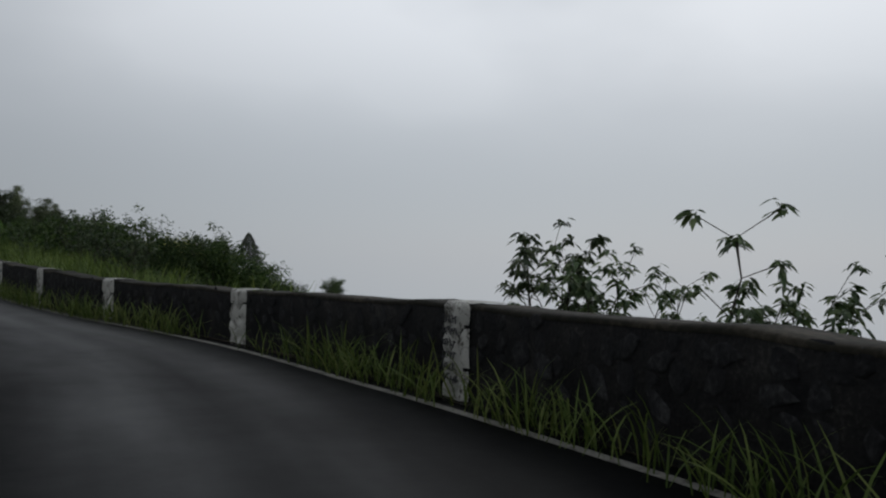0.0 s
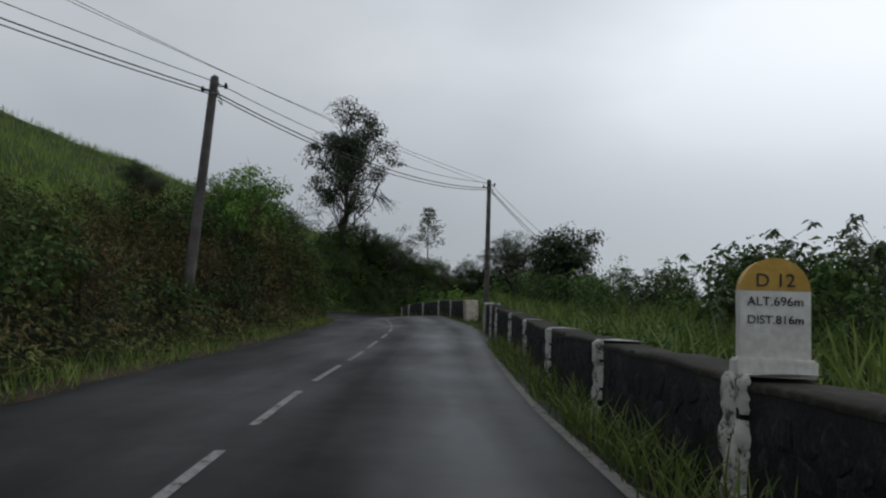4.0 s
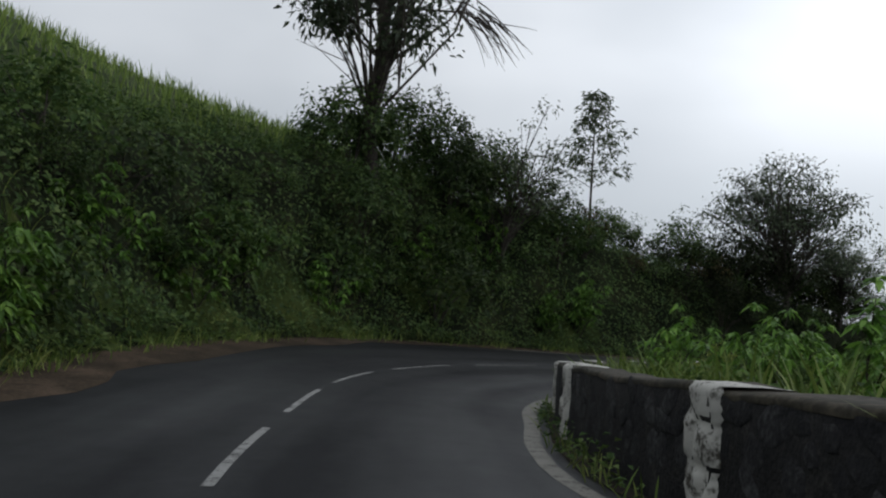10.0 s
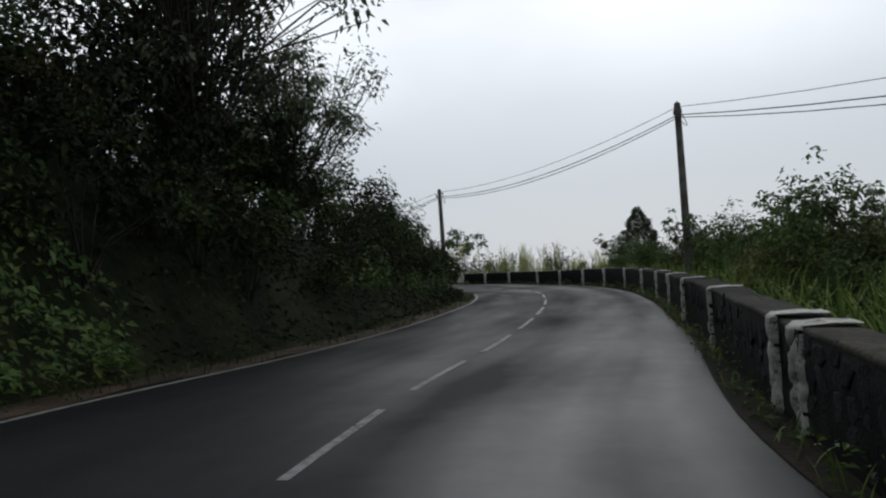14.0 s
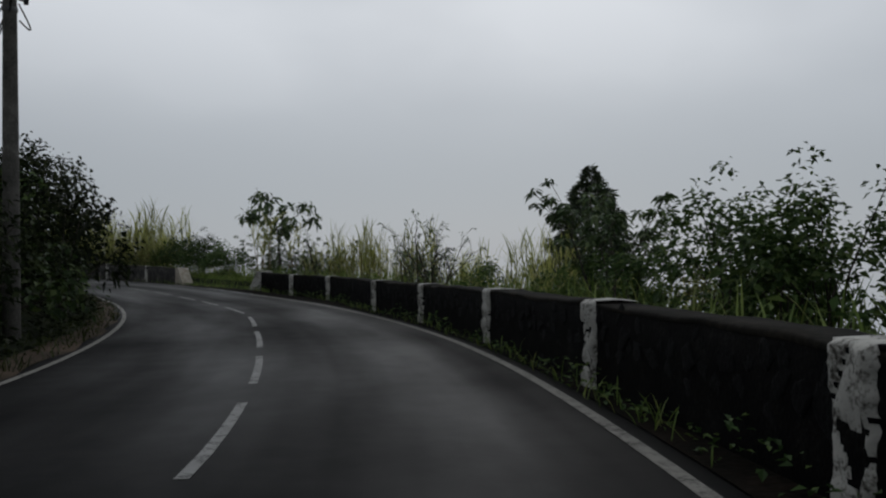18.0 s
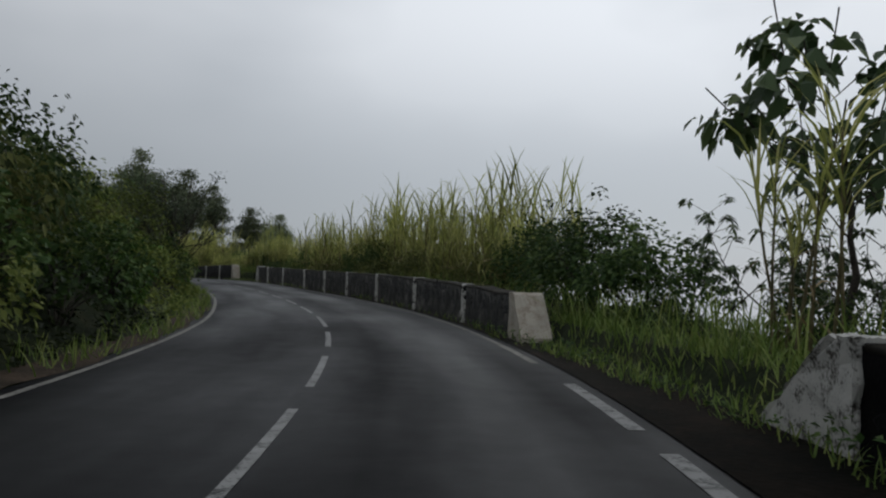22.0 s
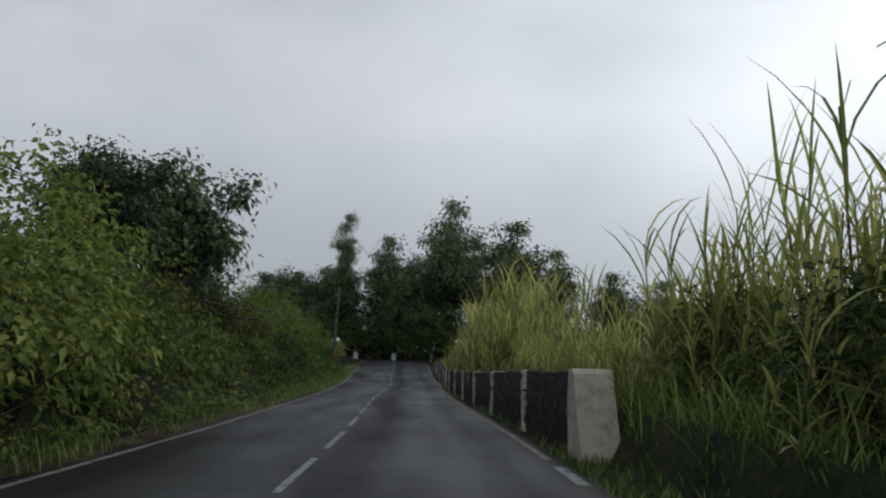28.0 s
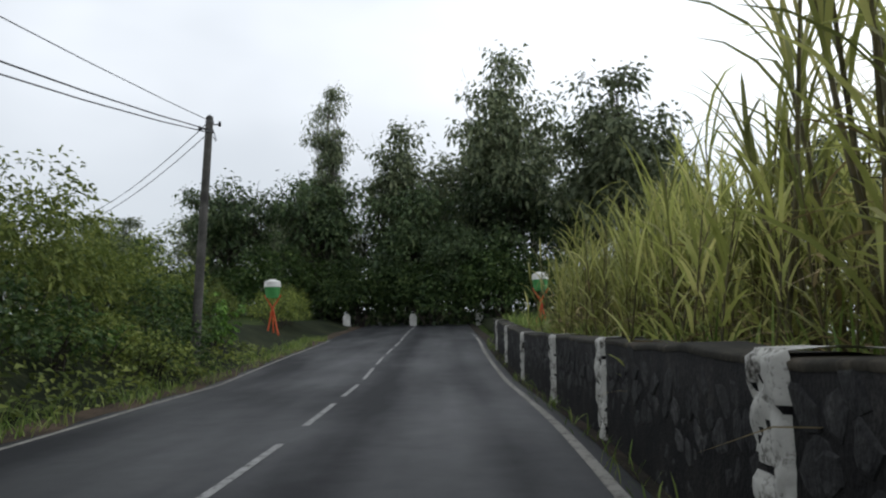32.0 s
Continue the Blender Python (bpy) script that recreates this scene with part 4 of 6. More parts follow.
def proto_bigleaf(seed, name, label, height, stems, leaf, per, mat, width=0.9, tiers=5, bare=0.35):
    """A lanky plant: forked bare stems that end in tufts of large hanging leaves."""
    rng = np.random.RandomState(seed)
    segs, tips, ways = [], [], []
    for _ in range(stems):
        p = rng.normal(size=3) * np.array([0.12, 0.12, 0]) - UP * 0.2
        d = unit(np.r_[rng.normal(size=2) * width * 0.28, 1.0])
        top = height * rng.uniform(0.6, 1.0)
        r = 0.028
        for k in range(tiers):
            d = unit(d + np.r_[rng.normal(size=2) * 0.22, 0.1])
            q = p + d * top / tiers
            segs.append((p, q, r, r * 0.8))
            r *= 0.8
            if k >= tiers * bare:
                for _ in range(2):
                    w = unit(d + np.r_[rng.normal(size=2) * 0.9, 0.1])
                    t = q + w * top * rng.uniform(0.10, 0.22)
                    segs.append((q, t, r * 0.6, 0.006))
                    tips.append(t)
                    ways.append(w)
            p = q
        tips.append(p)
        ways.append(d)
    tips, ways = np.array(tips), np.array(ways)
    n = len(tips) * per
    a = rng.uniform(0, 2 * math.pi, n)
    out = np.stack([np.cos(a), np.sin(a), rng.uniform(-0.5, 0.5, n)], 1)
    base = np.repeat(tips, per, 0) + rng.normal(size=(n, 3)) * 0.03
    ln = leaf * rng.uniform(0.6, 1.25, n)
    ob = thing(name, label, "shrub", "shrubs on the slopes")
    part("stem", tubes("stem", segs, 3), M_BARK, ob)
    part("foliage", leaf_mesh("foliage", base, unit(out + np.repeat(ways, per, 0) * 0.45), ln, ln * 0.36, rng, 0.4, 0.1, 0.55, UP + out * 0.4, 0.35, 6), mat, ob)
    return ob


def blades(name, base, way, length, width, rng, arch=0.5, steps=4):
    """Long arching grass leaves, each a strip of a few pieces that ends in a point."""
    n = len(base)
    flat_way = unit(np.c_[way[:, :2] + rng.normal(size=(n, 2)) * 0.05, np.zeros(n)])
    side = np.stack([-flat_way[:, 1], flat_way[:, 0], np.zeros(n)], 1)
    side = unit(side + rng.normal(size=(n, 3)) * 0.25)
    pts, p, d = [], base.copy(), way.copy()
    L, W = np.asarray(length)[:, None], np.asarray(width)[:, None]
    bend = (arch * rng.uniform(0.5, 1.5, n))[:, None]
    taper = np.array([0.6, 1.0, 0.9, 0.6, 0.3, 0.15])
    for k in range(steps):
        w = W * taper[min(k, 5)] * 0.5
        pts += [p - side * w, p + side * w]
        p = p + d * L / steps
        d = unit(d + flat_way * bend * 0.35 - UP * bend * (0.28 + 0.3 * k / steps))
    pts.append(p)
    v = np.stack(pts, 1)
    k = 2 * steps + 1
    f = []
    for i in range(steps - 1):
        f += [(2 * i, 2 * i + 1, 2 * i + 3), (2 * i, 2 * i + 3, 2 * i + 2)]
    f.append((2 * steps - 2, 2 * steps - 1, 2 * steps))
    faces = (np.array(f)[None] + (k * np.arange(n))[:, None, None]).reshape(-1, 3)
    return mesh_of(name, v.reshape(-1, 3), faces, flat=False)


def proto_cane(seed, name, label, height, stalks, per, spread, width=0.035, stiff=0.35, bare=0.0, stout=0.016, dry=2):
    """A clump of tall cane: leaning stalks, a fan of long arching leaves above bare, and a few dry hanging ones below."""
    rng = np.random.RandomState(seed)
    segs, base, way, ln = [], [], [], []
    dbase, dway, dln = [], [], []
    for _ in range(stalks):
        p = np.r_[rng.normal(size=2) * spread, -0.2]
        d = unit(np.r_[rng.normal(size=2) * 0.14, 1.0])
        top = height * rng.uniform(0.5, 1.0)
        q = p + d * top * 0.42
        d2 = unit(d + np.r_[rng.normal(size=2) * 0.10, 0])
        t = q + d2 * top * 0.34
        segs += [(p, q, stout, stout * 0.8), (q, t, stout * 0.8, stout * 0.45)]
        lean = rng.uniform(0, 2 * math.pi)
        for k in range(per):
            f = bare + (1 - bare) * (k + rng.uniform()) / per
            b = p + (q - p) * f / 0.55 if f < 0.55 else q + (t - q) * (f - 0.55) / 0.45
            a = lean + (k % 2) * math.pi + rng.normal() * 0.5
            base.append(b)
            way.append(unit(np.array([math.cos(a), math.sin(a), 1.0 + 2.6 * f * f])))
            ln.append(top * rng.uniform(0.20, 0.34) * (0.75 + 0.5 * f))
        for k in range(dry):
            f = rng.uniform(0.15, 0.7)
            a = rng.uniform(0, 2 * math.pi)
            dbase.append(p + (q - p) * f / 0.55 if f < 0.55 else q)
            dway.append(unit(np.array([math.cos(a), math.sin(a), rng.uniform(-0.3, 0.8)])))
            dln.append(height * rng.uniform(0.14, 0.26))
    ob = thing(name, label, "cane", "tall cane along the road")
    tagged(part("stalk", tubes("stalk", segs, 3), M_STALK, ob), kind="stuff")
    part("foliage", blades("foliage", np.array(base), np.array(way), np.array(ln), width * rng.uniform(0.7, 1.25, len(ln)), rng, stiff, 4), M_CANE, ob)
    if dry:
        part("dry_foliage", blades("dry_foliage", np.array(dbase), np.array(dway), np.array(dln), np.full(len(dln), width * 0.8), rng, 1.1, 3), M_DRYCANE, ob, "brown withered cane leaves")
    return ob


def proto_cone(seed, name, label, height, width, n, length, mat):
    """A dense pointed conifer in uneven whorls."""
    rng = np.random.RandomState(seed)
    t = 1 - rng.uniform(size=n) ** 0.65
    a = rng.uniform(0, 2 * math.pi, n)
    tier = 0.82 + 0.22 * np.sin(t * 34 + 2 * np.sin(a * 2)) + 0.12 * np.sin(a * 5 + t * 20)
    r = width / 2 * (1 - t) ** 0.8 * tier * rng.uniform(0.7, 1.05, n)
    base = np.stack([np.cos(a) * r, np.sin(a) * r, height * (0.08 + 0.92 * t)], 1)
    way = unit(np.stack([np.cos(a), np.sin(a), 0.5 + 0 * a], 1) + rng.normal(size=(n, 3)) * 0.4)
    ln = length * rng.uniform(0.6, 1.3, n)
    ob = thing(name, label, "tree")
    part("trunk", tubes("trunk", [(-UP * 0.5, UP * height * 0.9, 0.14, 0.02)], 6), M_BARK, ob)
    part("crown", leaf_mesh("crown", base, way, ln, ln * 0.35, rng, 0.1, face=way * 0.4 + UP * 0.6), mat, ob)
    return ob


def ground_at(x, y):
    return float(terrain(np.array([[x, y]]))[0])


USED = set()


def put(ob, x, y, scale=1.0, turn=0.0, z=None, tall=1.0, label="", tilt=(0, 0)):
    """Stands a built plant, or a copy of it once it stands somewhere, on the ground."""
    m = Matrix.Translation((x, y, ground_at(x, y) if z is None else z)) @ Euler((tilt[0], tilt[1], turn)).to_matrix().to_4x4()
    if ob in USED:
        o = copy_thing(ob, m)
    else:
        USED.add(ob)
        o = ob
        o.matrix_basis = m
    o.scale = (scale, scale, scale * tall)
    return tagged(o, label)


def put_road(ob, s, e, scale=1.0, turn=0.0, tall=1.0, label="", tilt=(0, 0)):
    x, y, _ = at(s, e)
    return put(ob, float(x), float(y), scale, turn, None, tall, label, tilt)


# kinds of plant
SHRUBS = [
    proto_shrub(1, (0.95, 0.95, 0.85), 0.55, 34, 24, 0.14, 0.58, M_LEAF2, "shrub", "dense green leafy shrub on the roadside bank"),
    proto_shrub(2, (0.85, 0.85, 1.05), 0.70, 32, 24, 0.16, 0.49, M_LEAF2, "shrub", "upright green shrub with drooping leaves on the bank", 0.35),
    proto_shrub(3, (1.10, 1.10, 0.70), 0.40, 34, 24, 0.13, 0.62, M_LEAF, "shrub", "low spreading dark green shrub on the bank"),
    proto_shrub(4, (0.9, 0.9, 0.9), 0.55, 28, 28, 0.12, 0.44, M_DRYLEAF, "shrub", "half-dry brownish tangle of creeper on the bank", 0.3),
]
BIGLEAF = [
    proto_bigleaf(5, "broadleaf_shrub", "lanky shrub with tufts of large drooping leaves", 2.4, 6, 0.155, 15, M_BROAD, 1.0, 6, 0.35),
    proto_bigleaf(6, "broadleaf_shrub", "open shrub with bare grey stems and leaf tufts", 2.4, 6, 0.14, 14, M_BROAD, 1.3, 6, 0.4),
    proto_bigleaf(11, "fresh_shrub", "bright green broad-leaved shrub on the bank", 2.0, 7, 0.20, 14, M_FRESH, 1.3, 5, 0.1),
    proto_bigleaf(7, "thin_shrub", "thin half-bare shrub with few small leaves", 2.2, 7, 0.10, 4, M_BROAD, 1.1, 6, 0.3),
]
CANES = [
    proto_cane(8, "cane_clump", "clump of tall green cane with arching leaves", 3.0, 15, 12, 0.34, 0.036, 0.55, 0.05, 0.014, 2),
    proto_cane(9, "cane_clump", "clump of tall yellowing cane behind the parapet", 3.0, 12, 12, 0.40, 0.036, 0.6, 0.3, 0.015, 3),
    proto_cane(10, "cane_clump", "sparse stiff cane with upright tips", 3.0, 10, 10, 0.30, 0.036, 0.32, 0.45, 0.015, 2),
]
THICKET = [
    proto_shrub(12, (1.75, 1.75, 1.6), 1.0, 92, 22, 0.165, 0.55, M_LEAF2, "thicket", "large dense green bush of broad leaves on the bank", 0.3, 0.4, 0.2),
    proto_shrub(13, (1.6, 1.6, 1.9), 1.2, 92, 22, 0.16, 0.55, M_LEAF, "thicket", "tall dark green bush with an uneven top", 0.25, 0.4, 0.2),
    proto_shrub(14, (1.9, 1.9, 1.35), 0.8, 92, 22, 0.165, 0.5, M_OLIVE, "thicket", "olive brown bush with half-dry leaves", 0.3, 0.4, 0.2),
    proto_shrub(16, (1.75, 1.75, 1.6), 1.0, 92, 25, 0.135, 0.48, M_HEDGE, "thicket", "yellowish green bush of the roadside hedge", 0.3, 0.4, 0.2),
    proto_shrub(17, (1.7, 1.7, 1.4), 0.9, 92, 25, 0.13, 0.42, M_HEDGE, "thicket", "bright leafy bush of the roadside hedge", 0.25, 0.4, 0.2),
]
# bushes for the dim stretch of bank, shade painted into their leaves
SHADED_SHRUB = proto_shrub(20, (0.95, 0.95, 0.9), 0.55, 34, 26, 0.125, 0.5, M_SHADELEAF, "shrub", "green shrub at the foot of the bank, its leaves coloured as in shade")
SHADED_BUSH = proto_shrub(19, (1.6, 1.6, 1.7), 1.1, 92, 22, 0.15, 0.5, M_SHADELEAF, "thicket", "dense bush on the bank, its leaves coloured as in shade", 0.3, 0.4, 0.2)
HEDGE = [proto_shrub(18, (0.95, 0.95, 0.85), 0.55, 34, 26, 0.12, 0.5, M_HEDGE, "shrub", "yellowish green leafy shrub at the foot of the hedge"), SHRUBS[0]]
SAPLING = proto_crown(28, "sapling", "small tree with tufts of large round leaves behind the parapet", 3.3, (1.5, 1.5, 1.05), 13, 42, 0.42, 0.17, 0.75, M_BROAD, M_BARK, 0.045, 0.5, 3.0, 0.2, 0.7, 0.0, 6)
TALL_CANE = proto_cane(15, "flowering_cane", "tall stout cane stalks with leaves at the top", 5.8, 4, 11, 0.32, 0.055, 0.75, 0.66, 0.04, 3)
TREE_BIG = proto_crown(21, "tall_tree", "tall dark tree with an open crown above the bank", 15.0, (4.4, 4.4, 5.9), 84, 165, 1.05, 0.25, 0.45, M_TREE, M_BARK, 0.27, 0.3, 1.9, 0.2, 0.85, 0.22)
TREE_SLIM = proto_tiered(22, "young_tree", "slender young tree with layered branches on the slope", 6.9, 3.5, 0.36, 9, 15, 0.22, 0.42, M_TREE, M_BARK, 0.07)
TREE_ROUND = proto_crown(23, "spreading_tree", "spreading small-leaved tree on top of the bank", 6.3, (3.2, 3.2, 2.7), 120, 74, 0.62, 0.14, 0.5, M_TREE, M_BARK, 0.15, 0.25, 2.2, 0.15, 0.7)
TREE_OPEN = proto_crown(31, "open_tree", "small open tree with bare lower stems", 6.3, (3.0, 3.0, 2.4), 46, 44, 0.5, 0.13, 0.5, M_TREE, M_BARK, 0.13, 0.3, 2.2, 0.15, 0.7)
TREE_LIGHT = proto_crown(29, "light_tree", "light green bushy tree on top of the bank", 4.2, (2.0, 2.0, 1.6), 52, 66, 0.38, 0.15, 0.5, M_FRESH, M_BARK, 0.08, 0.3, 1.8, 0.3, 0.75)
TREE_DENSE = proto_crown(24, "round_tree", "dense dark green round tree beside the road", 5.2, (1.95, 1.95, 1.9), 62, 106, 0.62, 0.15, 0.52, M_BROAD, M_BARK, 0.12, 0.35, 2.4, 0.18, 0.75)
TREE_EUC = proto_crown(25, "eucalyptus", "tall thin eucalyptus with a pale trunk and feathery crown", 19.0, (2.3, 2.3, 6.0), 58, 110, 0.95, 0.27, 0.4, M_GUM, M_PALEBARK, 0.2, 0.6, 1.7, 0.22, 0.92, 0.25)
TREE_WOOD = proto_crown(26, "woodland_tree", "tall dark woodland tree at the end of the road", 16.0, (4.6, 4.6, 6.0), 56, 112, 1.55, 0.44, 0.55, M_GUM, M_BARK, 0.24, 0.3, 2.2, 0.2, 0.85, 0.15)
TREE_CONE = proto_cone(27, "conifer", "dense dark pointed conifer on the valley slope", 6.0, 5.6, 11000, 0.26, M_TREE)

# ---- trees ----
put(TREE_BIG, -61.8, 77.0, 1.0, 0.6)


def build_dead_branch(tree, turn):
    """A bundle of bare drooping twigs out to one side of the crown."""
    rng = np.random.RandomState(4)
    segs = []
    out = np.array([math.cos(turn), math.sin(turn), 0.0])
    side = np.array([-out[1], out[0], 0.0])
    root = UP * 5.6 + out * 0.1
    fork = UP * 5.6 + out * 2.8
    segs.append((root, fork, 0.05, 0.03))
    for _ in range(26):
        p = fork + out * rng.uniform(-0.5, 0.5) + UP * rng.normal() * 0.15
        d = unit(out * 0.9 - UP * rng.uniform(0.3, 1.0) + side * rng.normal() * 0.3)
        for k in range(4):
            q = p + d * rng.uniform(0.35, 0.6)
            segs.append((p, q, 0.026 - 0.005 * k, 0.021 - 0.005 * k))
            p, d = q, unit(d - UP * 0.12 + rng.normal(size=3) * 0.1)
    part("dead_branch", tubes("dead_branch", segs, 4), M_BARK, tree, "bare dead twigs hanging from the crown")


build_dead_branch(TREE_BIG, math.atan2(0.67, 0.74) - 0.6)
put(TREE_DENSE, -15.0, 133.0, 1.15, 0.7, -1.5 - 6.0, label="far round tree on the valley slope")
put(TREE_SLIM, -61.6, 89.9, 1.0, 1.0)
put(TREE_ROUND, -56.1, 98.3, 1.24, 0.3)
put(TREE_DENSE, -28.4, 52.6, 1.0, 0.0, tall=0.82)
put(TREE_CONE, -30.8, 141.4, 1.0, 0.0, 5.2 - 6.0)
put(TREE_LIGHT, -42.0, 51.0, 0.72, 2.0)
put(TREE_LIGHT, -34.1, 38.9, 0.68, 4.0, tall=1.15)
put(TREE_DENSE, -94.6, 205.7, 1.55, 1.0, 1.2, label="large dark round tree above the roadside hedge")
put(TREE_DENSE, -99.5, 209.8, 1.25, 2.6, 1.2, label="dark round tree behind the roadside hedge")
for x, y, k, a in [(-147.2, 265.6, 1.0, 0), (-141.5, 285, 0.95, 2)]:
    put(TREE_EUC, x, y, k, a)
for x, y, k, a, t in [(-144.2, 270.2, 0.88, 1, 1.16), (-153, 268, 0.8, 2, 0.9), (-142.0, 276.6, 0.85, 3, 1.24), (-135.2, 272.3, 0.92, 0.5, 1.38), (-124.6, 270.3, 1.05, 5, 1.0), (-158, 262, 0.8, 6, 0.8), (-169, 277, 0.85, 1.5, 0.9), (-161, 253, 0.7, 2.5, 0.72), (-130, 289, 0.9, 3.7, 1.1), (-150, 280, 0.8, 0.2, 1.0), (-112, 270, 0.8, 0.9, 0.9), (-172, 262, 0.8, 5.5, 0.75), (-106, 269, 0.75, 4.4, 0.95), (-157, 273, 0.8, 0.7, 0.9), (-131, 277, 0.7, 2.2, 1.2), (-147, 266, 0.55, 1.1, 0.9)]:
    put(TREE_WOOD, x, y, k, a, tall=t)
for x, y, k, a in [(-140.5, 268.0, 2.2, 1), (-146.5, 264.5, 2.3, 2), (-135.5, 272.5, 2.4, 3), (-151.5, 259.5, 2.1, 4), (-130.2, 273, 2.0, 0.4), (-139.5, 271.8, 1.7, 2.2), (-143.2, 268.6, 1.6, 0.6), (-136.4, 267.6, 1.5, 3.3)]:
    put(TREE_DENSE, x, y, k, a, label="dark dense undergrowth tree at the end of the road")
rng_wood = random.Random(77)
for k in range(26):
    f = k / 25
    put(THICKET[k % 2], -164 + 38 * f + rng_wood.uniform(-1, 1), 252 + 20 * f + rng_wood.uniform(-1, 2), rng_wood.uniform(1.2, 1.8), rng_wood.uniform(0, 6), label="large dark bush under the trees at the end of the road")
for x, y, k, a in [(-62, 55, 0.45, 5), (-64, 58, 0.4, 1)]:
    put(TREE_ROUND, x, y, k, a, label="small bushy tree on the ridge of the field")
put(SAPLING, -42.1, 152.9, 1.4, 0.5)
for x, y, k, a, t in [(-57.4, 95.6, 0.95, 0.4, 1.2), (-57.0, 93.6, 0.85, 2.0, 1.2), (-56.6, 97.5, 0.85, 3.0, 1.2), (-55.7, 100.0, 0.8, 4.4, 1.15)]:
    put(SHADED_BUSH, x, y, k, a, tall=t, label="tall bush under the spreading tree, its leaves coloured as in shade")
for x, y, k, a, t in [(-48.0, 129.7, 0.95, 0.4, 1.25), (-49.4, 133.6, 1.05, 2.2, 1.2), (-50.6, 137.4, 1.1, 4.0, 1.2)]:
    put(SHADED_BUSH, x, y, k, a, tall=t)
for x, y, k, a, t in [(-82.2, 195.2, 1.05, 0.5, 1.1), (-80.4, 194.0, 0.95, 2.0, 1.1), (-84.6, 196.3, 1.05, 3.5, 1.2), (-84.0, 198.0, 1.0, 5.0, 1.1)]:
    put(THICKET[3], x, y, k, a, tall=t)
for x, y, k, a in [(-87.0, 199.0, 0.82, 0.7), (-90.2, 201.0, 0.92, 2.9)]:
    put(TREE_DENSE, x, y, k, a, label="dark leafy tree rising from the roadside hedge")
put_road(TREE_LIGHT, 59.8, -5.8, 0.9, 1.0, 1.1)
put_road(TREE_LIGHT, 63.8, -5.2, 0.6, 3.0, 1.2)
put_road(THICKET[1], 100.2, -5.6, 0.8, 2.0, 1.4)
put(TREE_ROUND, -54.7, 101.9, 0.82, 1.4, label="open small-leaved tree above the dark bank")
put(TREE_OPEN, -60.6, 82.6, 1.05, 2.0, label="small open tree with bare lower stems beside the tall tree")
put(TREE_ROUND, -63.4, 168.6, 0.55, 4.0, label="olive green small-leaved tree above the hedge")
put(TREE_LIGHT, -66.2, 172.2, 0.75, 1.2, label="light leafy tree above the roadside hedge")
for s, e, k in [(267.6, 5.1, 1.0), (268.4, 5.4, 1.0), (269.6, 5.0, 1.0), (171.1, 5.4, 0.72), (172.6, 5.6, 0.62), (170.2, 6.2, 0.6)]:
    put_road(TALL_CANE, s, e, k, s)
for s, e, k, tilt in [(258.2, 4.8, 0.85, (0.02, 0.0)), (259.8, 5.0, 0.9, (0.16, -0.18)), (261.0, 4.5, 0.9, (0.1, -0.1)), (262.4, 4.8, 0.95, (-0.05, 0.08))]:
    put_road(TALL_CANE, s, e, k, 0.0, tilt=tilt, label="tall stout cane stalks leaning over the parapet")
put(TREE_OPEN, -40.2, 47.8, 0.75, 1.1, label="small open olive green tree on top of the bank")
put(TREE_OPEN, -60.6, 166.3, 0.72, 3.3, label="small open tree above the roadside hedge")
put_road(TREE_DENSE, 200.5, -5.2, 0.72, 1.9, label="dark round tree behind the roadside hedge")
# the valley slope beyond the first parapet
for x, y, k, i in [(-18.2, 45.2, 1.0, 0), (-16.2, 46.5, 1.15, 1), (-14.6, 47.6, 1.2, 0), (-12.9, 48.6, 1.35, 1), (-11.5, 49.8, 1.4, 0), (-9.9, 50.3, 1.3, 1), (-17.0, 52.0, 1.3, 0), (-14.4, 54.0, 1.5, 1), (-12.2, 55.2, 1.5, 0)]:
    put(THICKET[i], x, y, k, 2.1 * k + x, tall=1.0, label="dense green bush on the valley slope")
for x, y, k in [(-13.6, 52.5, 0.9), (-10.8, 53.5, 0.85), (-8.9, 52.6, 0.75)]:
    put(TREE_DENSE, x, y, k, x, label="dark round tree on the valley slope")
# ---- single plants by the road ----
for x, y, k, a in [(-60.6, 75.6, 1.0, 0.3), (-60.1, 78.6, 1.05, 1.8), (-61.2, 81.4, 1.1, 3.1)]:
    put(THICKET[1], x, y, k, a, label="dark feathery bush under the tall tree")
for s, e, k, a in [(19.3, 5.0, 0.62, 0.5), (20.6, 5.5, 0.7, 2.5), (22.0, 5.9, 0.66, 4.0)]:
    put_road(BIGLEAF[0], s, e, k, a)
for x, y, k, i, a in [(1.7, 8.8, 0.98, 0, 0.4), (2.2, 9.2, 0.95, 1, 2.0), (2.8, 8.5, 0.92, 0, 3.0), (3.9, 8.1, 1.25, 1, 1.0), (4.2, 8.3, 1.0, 0, 5.0), (3.4, 8.4, 0.9, 1, 4.0)]:
    put(BIGLEAF[i], x, y, k, a)
